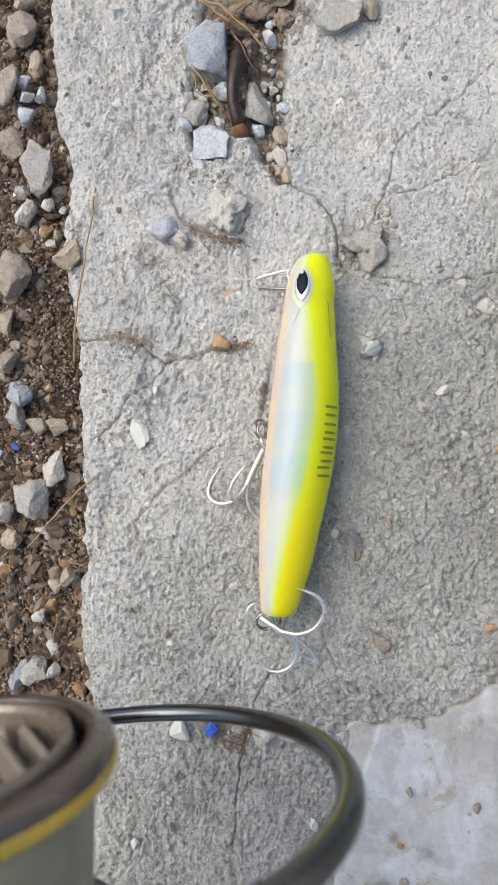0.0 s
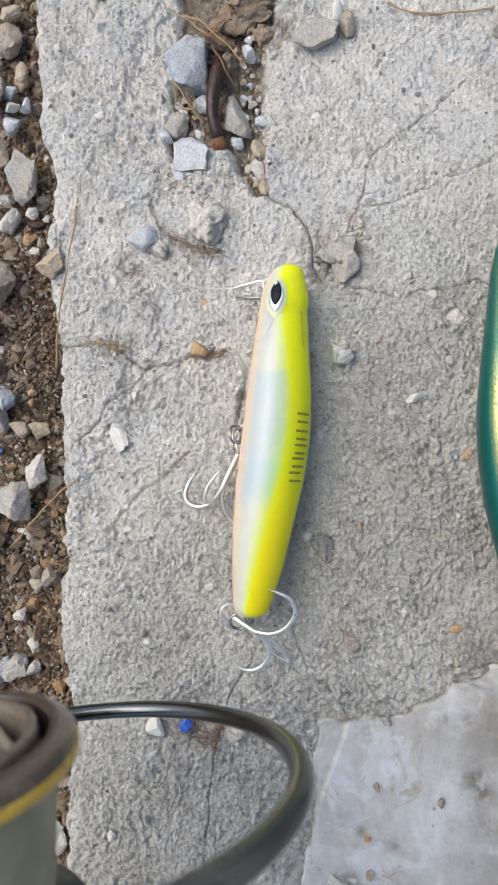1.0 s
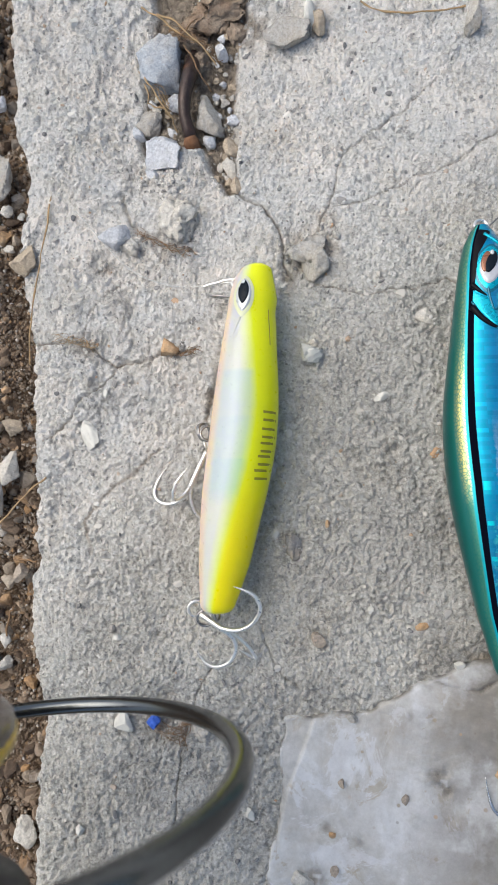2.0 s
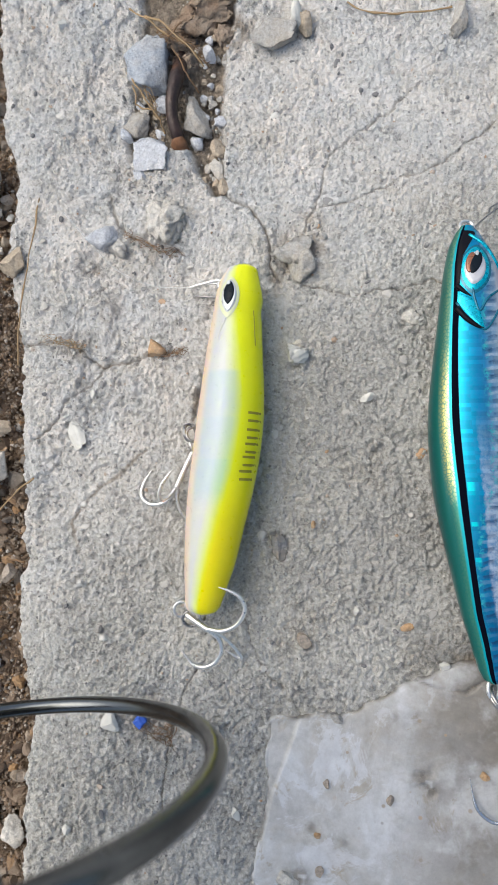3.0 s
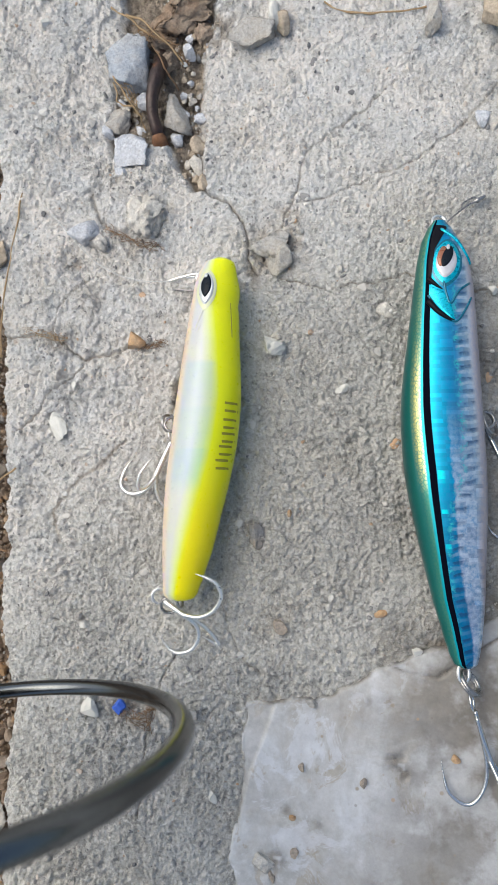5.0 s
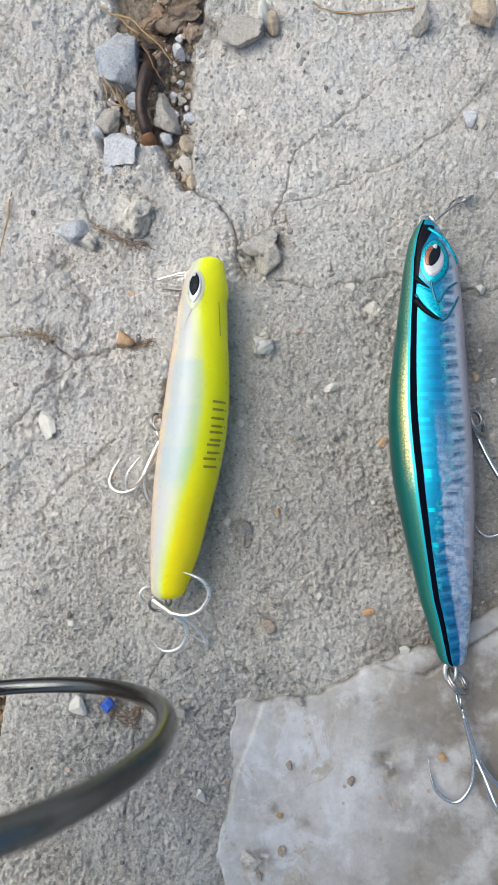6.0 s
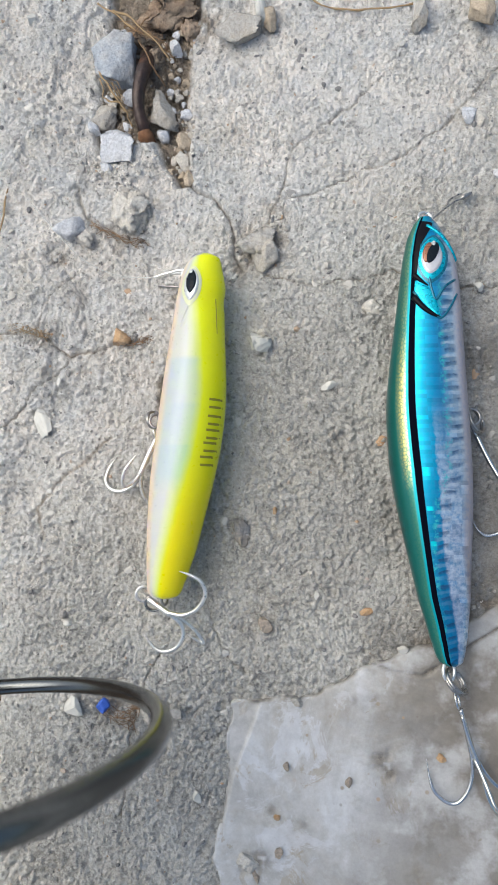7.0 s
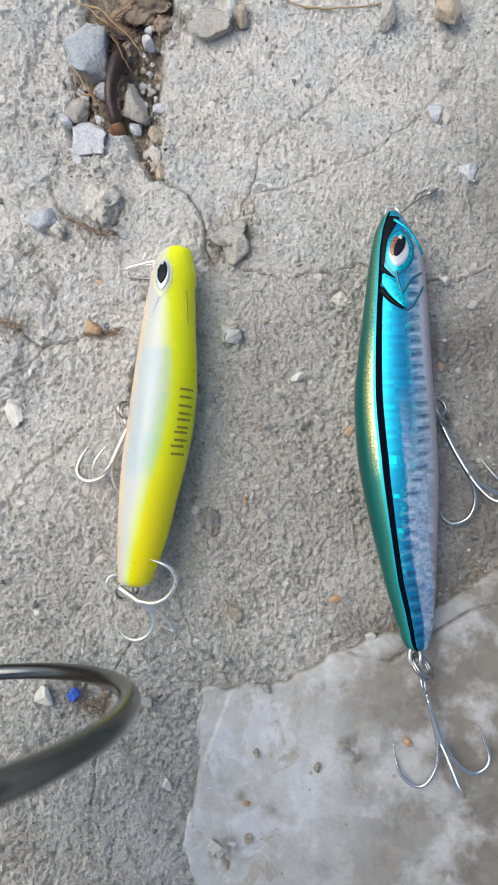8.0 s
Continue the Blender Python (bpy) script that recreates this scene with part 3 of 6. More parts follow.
HOLE = [(-0.0163, 0.1936), (-0.0153, 0.1788), (-0.0161, 0.1679), (-0.0178, 0.1571), (-0.0195, 0.1464), (-0.0171, 0.1352), (-0.0107, 0.1319), (-0.0047, 0.1382), (0.0005, 0.1379), (0.0022, 0.1299), (0.0089, 0.1230), (0.0133, 0.1234), (0.0120, 0.1336), (0.0127, 0.1459), (0.0128, 0.1565), (0.0117, 0.1691), (0.0143, 0.1779), (0.0178, 0.1902)]
CRACKS = (
    ([(0.0123, 0.1232), (0.0206, 0.1175), (0.0252, 0.1113), (0.0265, 0.1019), (0.0289, 0.0950)], 0.00045, 0.0016),
    ([(0.0357, 0.1078), (0.0400, 0.1167), (0.0420, 0.1248), (0.0451, 0.1348), (0.0547, 0.1412), (0.0617, 0.1461), (0.0721, 0.1548)], 0.00030, 0.0008),
    ([(0.0400, 0.1167), (0.0540, 0.1199), (0.0678, 0.1258), (0.0772, 0.1291), (0.0867, 0.1360), (0.0935, 0.1421), (0.1004, 0.1509), (0.1072, 0.1555)], 0.00026, 0.0007),
    ([(0.0368, 0.0934), (0.0455, 0.0910), (0.0541, 0.0905), (0.0610, 0.0914), (0.0746, 0.0940), (0.0946, 0.0880), (0.1062, 0.0892), (0.1128, 0.0929)], 0.00034, 0.0011),
    ([(-0.0512, 0.0774), (-0.0424, 0.0778), (-0.0336, 0.0760), (-0.0249, 0.0698), (-0.0164, 0.0709), (-0.0096, 0.0738), (0.0005, 0.0745)], 0.0006, 0.0013),
    ([(-0.0232, 0.0698), (-0.0291, 0.0640), (-0.0360, 0.0590), (-0.0393, 0.0523), (-0.0453, 0.0473)], 0.0004, 0.0010),
    ([(-0.0354, 0.0769), (-0.0337, 0.0855), (-0.0300, 0.0905), (-0.0234, 0.0955)], 0.00035, 0.0008),
    ([(-0.0237, 0.1235), (-0.0205, 0.1136), (-0.0149, 0.1093), (-0.0063, 0.1060), (0.0005, 0.1048)], 0.0009, 0.0014),
    ([(0.0196, -0.0051), (0.0219, -0.0113), (0.0257, -0.0189), (0.0318, -0.0251)], 0.00028, 0.0009),
    ([(0.0084, -0.0178), (0.0028, -0.0265), (-0.0009, -0.0397), (-0.0028, -0.0520), (-0.0040, -0.0672)], 0.00028, 0.0009),
    ([(-0.0095, 0.0444), (-0.0178, 0.0366), (-0.0262, 0.0313), (-0.0337, 0.0215), (-0.0311, 0.0133)], 0.0010, 0.0003),
    ([(0.0071, 0.0690), (0.0057, 0.0607), (0.0046, 0.0525)], 0.0008, 0.0010),
)
HOLLOWS = (((0.0336, 0.1049), 0.0075, 0.0022), ((0.0286, 0.0950), 0.006, 0.0015), ((-0.0287, 0.1018), 0.005, 0.0016), ((-0.0076, -0.0346), 0.006, 0.0014), ((-0.0076, -0.0292), 0.003, 0.001), ((0.1116, 0.1138), 0.006, 0.0014), ((0.0999, 0.1127), 0.003, 0.0015), ((0.0192, 0.0433), 0.004, 0.0006), ((0.0593, 0.0437), 0.0022, 0.0012), ((-0.0438, 0.0617), 0.008, 0.0010), ((-0.0380, 0.0214), 0.010, 0.0012), ((0.0840, -0.0158), 0.006, 0.0012))
# the spots along the marble's edge also paint shade by the blue lure
SOIL_AND_SHADE = (((0.0352, 0.1028), 0.0078, 0.9), ((0.0398, 0.1127), 0.0035, 0.7), ((0.0269, 0.0951), 0.0045, 0.6), ((-0.0068, -0.0346), 0.0055, 0.8), ((0.0143, 0.1757), 0.007, 1.0), ((-0.0336, 0.0760), 0.005, 0.6), ((0.0062, 0.0590), 0.0035, 0.9), ((-0.0167, 0.1284), 0.005, 0.6), ((-0.0097, 0.1053), 0.006, 0.5), ((0.1000, -0.0034), 0.006, 0.7), ((0.1081, 0.0031), 0.006, 0.7), ((0.0840, -0.0153), 0.005, 0.6), ((-0.0233, 0.0868), 0.004, 0.4), ((-0.0287, 0.1000), 0.003, 0.6), ((0.1107, 0.1138), 0.004, 0.5))
LUMPS = (((-0.0115, 0.1202), 0.011, 0.0022), ((-0.0179, 0.0428), 0.006, 0.0010), ((-0.0356, 0.0977), 0.012, 0.0010), ((-0.0416, 0.1389), 0.014, 0.0015), ((0.0140, 0.1213), 0.004, 0.0006))


MARBLE_RING = [(0.0270, -0.0874), (0.0232, -0.0761), (0.0258, -0.0661), (0.0273, -0.0503), (0.0270, -0.0439), (0.0282, -0.0333), (0.0417, -0.0310), (0.0516, -0.0300), (0.0614, -0.0244), (0.0687, -0.0202), (0.0775, -0.0174), (0.0848, -0.0147), (0.0984, -0.0054), (0.1048, -0.0017), (0.1131, 0.0035), (0.20, 0.03), (0.20, -0.20), (0.05, -0.20), (0.035, -0.12)]


def concrete_top(x, y):
    """The height of the worn concrete, and how much soil lies in it."""
    wx, wy = x + 0.0012 * (vnoise(x, y, 0.004, 11) - 0.5), y + 0.0012 * (vnoise(x, y, 0.004, 12) - 0.5)
    near_x, near_y = np.clip(x, -0.08, 0.16), np.clip(y, -0.12, 0.22)
    pale = np.clip((0.012 - near_x + 0.95 * (near_y - 0.045) + 0.03 * (vnoise(x, y, 0.025, 9) - 0.5)) / 0.06 + 0.35, 0.0, 1.0)
    worn = np.clip((0.012 - near_x + 0.1 * (near_y - 0.05) + 0.02 * (vnoise(x, y, 0.02, 10) - 0.5)) / 0.025, 0.0, 1.0) * np.clip((y + 0.015) / 0.03, 0.15, 1.0)
    z = 0.0016 * (vnoise(x, y, 0.045, 1) - 0.5) + (0.0006 + 0.0006 * worn) * (vnoise(x, y, 0.012, 2) - 0.5)
    z += (0.0004 + 0.0004 * worn) * (vnoise(wx, wy, 0.0042, 3) - 0.5)
    # thin plates of paste that have scaled off
    plate = vnoise(wx, wy, 0.010, 18) + 0.35 * vnoise(wx, wy, 0.003, 19)
    z += (0.00010 + 0.0008 * worn) * (np.clip((plate - 0.62) / 0.035, 0, 1) + np.clip((plate - 0.85) / 0.03, 0, 1) - 0.8)
    coarse = (0.85 + 0.9 * vnoise(x, y, 0.014, 20)) * (1 + 0.18 * np.clip((0.10 - y) / 0.06, 0, 1))
    for size, high, seed in ((0.0026, 0.00045, 4), (0.0015, 0.00050, 5), (0.00095, 0.00040, 6)):
        c, d = math.cos(seed * 1.3), math.sin(seed * 1.3)
        z += 0.8 * high * (np.abs(2 * vnoise(c * wx - d * wy, d * wx + c * wy, size, seed) - 1) - 0.4) * coarse
    # crumbs of broken paste and sand
    jx, jy = x + 0.0007 * (vnoise(x, y, 0.0013, 61) - 0.5), y + 0.0007 * (vnoise(x, y, 0.0013, 62) - 0.5)
    rubble = coarse * np.clip(0.45 + 1.3 * (vnoise(x, y, 0.02, 63) - 0.35), 0.3, 1.2)
    # finer towards the far side, rougher where it is trodden
    fine = 1 - 0.4 * np.clip((near_x - 0.02) / 0.03, 0, 1) * np.clip((near_y - 0.09) / 0.03, 0, 1) + 0.15 * np.clip((near_x - 0.03) / 0.02, 0, 1) * np.clip((0.09 - near_y) / 0.02, 0, 1)
    z += fine * (0.00050 * rubble * grains(jx, jy, 0.0021, 1) + 0.00038 * coarse * grains(jx, jy, 0.0012, 2))
    z -= 0.0005 * np.clip(vnoise(x, y, 0.0026, 8) - 0.72, 0, 1) / 0.28
    soil = np.zeros_like(x)
    for (cx, cy), r, deep in HOLLOWS:
        z -= deep * np.exp(-(((wx - cx) ** 2 + (wy - cy) ** 2) / r**2) ** 2)
    for (cx, cy), r, much in SOIL_AND_SHADE:
        soil = np.maximum(soil, much * np.exp(-(((wx - cx) ** 2 + (wy - cy) ** 2) / r**2)) * np.clip(2.6 * vnoise(x, y, 0.0022, 51) - 0.5, 0, 1))
    for (cx, cy), r, high in LUMPS:
        z += high * np.exp(-(((wx - cx) ** 2 + (wy - cy) ** 2) / r**2) ** 2)
    for line, width, deep in CRACKS:
        d = line_distance(wx + 0.0008 * (vnoise(x, y, 0.0014, 64) - 0.5), wy + 0.0008 * (vnoise(x, y, 0.0014, 65) - 0.5), line)
        w = width * (0.25 + 0.6 * vnoise(x, y, 0.005, 14) + 0.5 * vnoise(x, y, 0.0016, 13))
        cut = np.exp(-((d / w) ** 2))
        z -= 1.25 * deep * cut
        soil = np.maximum(soil, (0.35 + 0.5 * vnoise(x, y, 0.009, 15)) * np.clip(cut * 1.6 - 0.6, 0, 1))
    d = inside(wx, wy, HOLE) + 0.003 * (vnoise(x, y, 0.005, 17) - 0.5)
    deep = np.clip(d / 0.0030 + 0.3, 0, 1)
    z -= (0.0040 + 0.0015 * (vnoise(x, y, 0.004, 16) - 0.5)) * deep
    soil = np.maximum(soil, np.clip(d / 0.0015, 0, 1) * 0.95)
    e = x - edge_x(y)
    z -= 0.0022 * np.exp(-np.maximum(e, 0) / 0.0022) + 0.001 * np.exp(-np.maximum(e, 0) / 0.008)
    # the bed that the marble lies in
    z -= 0.003 * np.clip((inside(x, y, MARBLE_RING) - 0.0006) / 0.001, 0, 1)
    return z, soil, pale


def spread(fine_from, fine_to, step, far_from, far_to):
    """Even steps in the middle, wider and wider ones outwards."""
    mid = np.arange(fine_from, fine_to + step / 2, step)
    out, s, v = [], step, mid[-1]
    while v < far_to:
        s *= 1.35
        v = min(v + s, far_to)
        out.append(v)
    low, s, v = [], step, mid[0]
    while v > far_from:
        s *= 1.35
        v = max(v - s, far_from)
        low.append(v)
    return np.array(low[::-1] + list(mid) + out)


def build_concrete():
    ys = spread(-0.095, 0.2, 0.00034, -4.0, 6.0)
    us = np.r_[spread(0.0, 0.178, 0.00034, 0.0, 3.0)]
    y, u = np.meshgrid(ys, us)
    x = edge_x(y) + u * 1.0
    z, soil, worn = concrete_top(x, y)
    # the broken side of the slab goes down into the gravel bed
    down = np.array([-0.05, -0.02, -0.012, -0.009, -0.006, -0.004])
    sy = np.meshgrid(ys, down)[0]
    sz = z[0][None] + np.meshgrid(ys, down)[1]
    sx = edge_x(sy) - 0.0004 - 0.0022 * (vnoise(sy, sz, 0.004, 21) - 0.35) * np.clip(-(sz - z[0][None]) / 0.004, 0, 1)
    me = sheet("pavement", np.vstack([sx, x]), np.vstack([sy, y]), np.vstack([sz, z]))
    float_attribute(me, "soil", np.vstack([np.clip((BED + 0.002 - sz) / 0.003, 0, 0.8), soil]))
    # brownish dirt plus the blue lure's shade, painted on its right
    dirt_shade = np.clip((x - 0.086 - 0.25 * (y - 0.05) + 0.03 * (vnoise(x, y, 0.02, 22) - 0.5)) / 0.03, 0, 1) * np.clip((0.3 - x) / 0.1, 0, 1) * np.clip((0.4 - y) / 0.15, 0, 1)
    # painted shade right of the yellow lure, stronger near the marble
    shaded = np.clip((x - 0.0267) / 0.02, 0, 1) * np.clip((0.0961 - y + 0.006 * vnoise(x, y, 0.01, 23)) / 0.012, 0, 1) * np.clip((y + 0.02) / 0.04, 0, 1)
    dirt_shade = np.maximum(dirt_shade, (0.22 + 0.28 * np.clip((x - 0.045) / 0.02, 0, 1) * np.clip((0.035 - y) / 0.02, 0, 1)) * shaded)
    float_attribute(me, "dirt_shade", np.vstack([np.repeat(dirt_shade[:1], len(down), 0), dirt_shade]))
    float_attribute(me, "worn", np.vstack([np.repeat(worn[:1], len(down), 0), worn]))
    single("pavement", me, CONCRETE, "worn grey concrete slab with cracks and a broken hole", "pavement", kind="structure")


def build_ground():
    xs, ys = spread(-0.12, -0.04, 0.0006, -60.0, 60.0), spread(-0.10, 0.21, 0.0006, -60.0, 60.0)
    x, y = np.meshgrid(xs, ys, indexing="ij")
    z = BED - 0.0012 + 0.004 * (vnoise(x, y, 0.02, 31) - 0.5) + 0.0015 * (vnoise(x, y, 0.005, 32) - 0.5) + 0.0012 * (vnoise(x, y, 0.0022, 33) - 0.5)
    jx, jy = x + 0.001 * (vnoise(x, y, 0.002, 34) - 0.5), y + 0.001 * (vnoise(x, y, 0.002, 35) - 0.5)
    z += np.clip((0.3 - np.abs(x)) / 0.1, 0, 1) * (0.0011 * grains(jx, jy, 0.0030, 5) + 0.0009 * grains(jx, jy, 0.0016, 6))
    z = np.where((x > edge_x(y) + 0.004), -0.03, z)
    me = sheet("ground", x, y, z)
    single("ground", me, SOIL, "brown stony soil beside the concrete slab", "ground", kind="structure")


def build_gravel():
    r = np.random.default_rng(21)
    shapes = [rock_shape(300 + k, 2, 9, 0.22, 0.58) for k in range(14)] + [rock_shape(330 + k, 1, 6, 0.16, 0.6) for k in range(8)]
    verts, faces, base = [], [], 0
    for k in range(27000):
        y = r.uniform(-0.13, 0.23)
        back = r.uniform(-0.0015, 0.045) if k < 5600 or k > 6400 else r.uniform(0.045, 0.11)
        x = float(edge_x(np.array(y))) - back
        size = 0.0005 + 0.0008 * r.random() + 0.0024 * r.random() ** 6
        # bare soil with few stones beside part of the slab
        if k <= 6400 and 0.055 < y < 0.108 and back < 0.011:
            size *= 0.45
        if k > 6400:
            size = r.uniform(0.00025, 0.00085)
        p, f = shapes[r.integers(14)] if k <= 6400 else shapes[14 + r.integers(8)]
        m = np.array(Euler(r.uniform(0, 6.3, 3)).to_matrix())
        q = (p * np.array([1, r.uniform(0.65, 1), r.uniform(0.5, 0.8)]) * size) @ m.T
        lift = 0.002 * np.exp(-max(back, 0) / 0.004)
        z = BED - (0.0019 if k <= 6400 else 0.0011) + 0.004 * (float(vnoise(x, y, 0.02, 31)) - 0.5) + size * r.uniform(0.0, 0.6) + lift
        verts.append(q + (x, y, z))
        faces.append(np.array(f) + base)
        base += len(p)
    me = mesh_of("gravel", np.vstack(verts), np.vstack(faces).tolist(), False)
    single("gravel", me, GRAVEL, "small mixed brown and grey gravel on soil", "gravel", kind="stuff")


MARBLE_CHIP = [(0.0258, -0.0677), (0.0273, -0.0503), (0.0270, -0.0439), (0.0282, -0.0333), (0.0368, -0.0318), (0.0339, -0.0405), (0.0289, -0.0534)]
MARBLE_CRACK = [(0.0687, -0.0202), (0.0743, -0.0224), (0.0823, -0.0233), (0.0879, -0.0197), (0.0967, -0.0134), (0.1047, -0.0084), (0.1129, -0.0063)]
MARBLE_PITS = (((0.0334, -0.0779), 0.0042), ((0.0359, -0.0819), 0.0022), ((0.0711, -0.0467), 0.0042), ((0.0742, -0.0507), 0.0026), ((0.0397, -0.0616), 0.0012), ((0.0478, -0.0659), 0.0018), ((0.0978, -0.0816), 0.0025), ((0.0451, -0.0334), 0.0010), ((0.0426, -0.0738), 0.0009), ((0.0619, -0.0536), 0.0009))


SMUDGES = (((0.0707, -0.0467), 0.0024, 0.95), ((0.0733, -0.0500), 0.0022, 1.0), ((0.0374, -0.0756), 0.0030, 0.9), ((0.0490, -0.0653), 0.0018, 0.5), ((0.0401, -0.0620), 0.0012, 0.7), ((0.0982, -0.0805), 0.003, 0.7), ((0.0630, -0.0307), 0.0012, 0.5), ((0.0805, -0.0757), 0.002, 0.35), ((0.1088, -0.0630), 0.0028, 0.5), ((0.0639, -0.0796), 0.002, 0.3))


def build_marble():
    xs, ys = spread(0.02, 0.128, 0.0005, 0.02, 0.21), spread(-0.1, 0.012, 0.0005, -0.205, 0.035)
    x, y = np.meshgrid(xs, ys, indexing="ij")
    d = inside(x, y, MARBLE_RING) + 0.0009 * (vnoise(x, y, 0.004, 41) - 0.5) + 0.0007 * (vnoise(x, y, 0.0011, 42) - 0.5)
    top = 0.0009 + 0.0005 * (vnoise(x, y, 0.02, 43) - 0.5) + 0.00022 * (vnoise(x, y, 0.005, 44) - 0.5) + 0.00012 * (vnoise(x, y, 0.0012, 45) - 0.5)
    for (cx, cy), r in MARBLE_PITS:
        top -= 0.25 * r * np.exp(-(((x - cx) ** 2 + (y - cy) ** 2) / r**2)) * vnoise(x, y, 0.0016, 46)
    top -= 0.0007 * np.exp(-((line_distance(x, y, MARBLE_CRACK) + 0.0008 * (vnoise(x, y, 0.003, 47) - 0.5)) / 0.00042) ** 2)
    chip = np.clip(inside(x, y, MARBLE_CHIP) / 0.0006 + 0.5, 0, 1)
    top -= 0.0006 * chip
    fall = np.clip(-d / 0.0006, 0, 1)
    z = top - 0.00025 * np.exp(-np.maximum(d, 0) / 0.0005) - 0.006 * fall
    me = sheet("marble_slab", x, y, z, d > -0.0012)
    fleck = np.zeros_like(x)
    for (cx, cy), r in MARBLE_PITS:
        fleck = np.maximum(fleck, np.exp(-(((x - cx) ** 2 + (y - cy) ** 2) / r**2)) * np.clip(2.2 * vnoise(x, y, 0.0016, 46) - 0.4, 0, 1))
    float_attribute(me, "chip", np.maximum(0.7 * chip, fleck))
    smudge = np.zeros_like(x)
    for (cx, cy), r, much in SMUDGES:
        smudge = np.maximum(smudge, much * np.exp(-(((x - cx) ** 2 + (y - cy) ** 2) / r**2)) * np.clip(2.4 * vnoise(x, y, 0.0012, 49) - 0.1, 0, 1))
    # soil caught in the marble's crack and along its broken rim
    line = np.exp(-(((line_distance(x, y, MARBLE_CRACK) + 0.0008 * (vnoise(x, y, 0.003, 47) - 0.5)) / 0.00042) ** 2)) * np.clip(1.6 * vnoise(x, y, 0.004, 52), 0.25, 1)
    rim = np.exp(-((d / 0.0007) ** 2)) * np.clip(2.4 * vnoise(x, y, 0.003, 53) - 1.0, 0, 0.8)
    float_attribute(me, "smudge", np.maximum(smudge, np.maximum(line, rim)))
    # a brown dirt film and a broad soft shade, painted over the right side
    float_attribute(me, "dirt_shade", np.clip((x - 0.046 - 0.1 * (y + 0.05) + 0.03 * (vnoise(x, y, 0.022, 48) - 0.5)) / 0.05, 0, 1))
    single("marble_slab", me, MARBLE, "broken grey-white marble slab set in the concrete", "slab", kind="structure")


build_ground()
build_concrete()
build_marble()


# ---- lures ----
class Body:
    """A lure's body: rows of (y, middle x, half width), flattened from side to side, lying on its flank."""

    def __init__(self, rows, middle, thick, power):
        self.rows, self.middle, self.thick, self.power = rows[::-1], middle, thick, power
        self.ys = np.array([r[0] for r in self.rows])

    def at(self, y):
        # smooth between the rows
        t = np.interp(y, self.ys, np.arange(len(self.ys)))
        i = int(np.clip(np.floor(t), 0, len(self.ys) - 2))
        s = t - i
        get = lambda j, k: self.rows[int(np.clip(j, 0, len(self.rows) - 1))][k]
        out = []
        for k in (1, 2):
            a, b, c, d = get(i - 1, k), get(i, k), get(i + 1, k), get(i + 2, k)
            out.append(0.5 * (2 * b + (c - a) * s + (2 * a - 5 * b + 4 * c - d) * s * s + (3 * b - a - 3 * c + d) * s**3))
        return out

    def height(self, x, y):
        cx, hw = self.at(y)
        f = min(0.999, abs((x - cx) / hw))
        return self.middle + hw * self.thick * (1 - f**self.power) ** (1 / self.power)

    def mesh(self, name, rings=90, sides=56):
        lo, hi = self.ys[0], self.ys[-1]
        verts, faces, uv = [], [], []
        for i in range(rings + 1):
            s = 0.5 - 0.5 * math.cos(math.pi * i / rings)
            y = hi + (lo - hi) * s
            cx, hw = self.at(y)
            for k in range(sides):
                a = 2 * math.pi * k / sides
                c, d = math.cos(a), math.sin(a)
                px = math.copysign(abs(c) ** (2 / self.power), c)
                pz = math.copysign(abs(d) ** (2 / self.power), d)
                verts.append((cx + hw * px, y, self.middle + hw * self.thick * pz))
                uv.append((s, 0.5 + 0.5 * px))
        for i in range(rings):
            for k in range(sides):
                m = (k + 1) % sides
                faces.append((i * sides + k, (i + 1) * sides + k, (i + 1) * sides + m, i * sides + m))
        faces += [tuple(range(sides)), tuple(range(rings * sides, (rings + 1) * sides))[::-1]]
        me = mesh_of(name, verts, faces)
        layer = me.uv_layers.new(name="UVMap")
        for loop in me.loops:
            layer.data[loop.index].uv = uv[loop.vertex_index]
        return me

    def patch(self, name, outline, lift=0.00012, dome=0.0, rings=7):
        """A thin raised piece with the given outline in plan, following the body's skin."""
        o = [Vector(p) for p in outline]
        mid = sum(o, Vector((0, 0))) / len(o)
        n = len(o)
        verts, faces = [], []
        for j in range(rings + 1):
            f = 1 - j / rings
            for p in o:
                q = mid + (p - mid) * f
                verts.append((q.x, q.y, self.height(q.x, q.y) + lift * (0.2 if j == 0 else 1.0) + dome * (1 - f * f)))
        for j in range(rings):
            for k in range(n):
                m = (k + 1) % n
                faces.append((j * n + k, j * n + m, (j + 1) * n + m, (j + 1) * n + k))
        return mesh_of(name, verts, faces)

    def stripe(self, name, line, width, lift=0.00012):
        """A raised line along the skin, of one width or thinning from width to width."""
        pts = glide([(p[0], p[1], 0) for p in line], 6)
        wide = width / 2 if isinstance(width, float) else [v / 2 for v in width]
        return tube(name, [(p.x, p.y, self.height(p.x, p.y) + lift * 0.3) for p in pts], wide, 6, 0, flat=1.0)

    def soft_patch(self, name, outline, lift=0.00012):
        """A patch whose outline is rounded between its corners."""
        loop = glide([(p[0], p[1], 0) for p in (*outline, outline[0])], 5)[:-1]
        return self.patch(name, [(p.x, p.y) for p in loop], lift)


def oval(centre, half_x, half_y, turn=0.0, point=0.0, n=28):
    """An oval outline; point draws its far and near ends out into tips."""
    out = []
    c, s = math.cos(radians(turn)), math.sin(radians(turn))
    for k in range(n):
        a = 2 * math.pi * k / n
        x = half_x * math.cos(a) * (1 - point * abs(math.sin(a)) ** 3)
        y = half_y * math.sin(a)
        out.append((centre[0] + c * x - s * y, centre[1] + s * x + c * y))
    return out


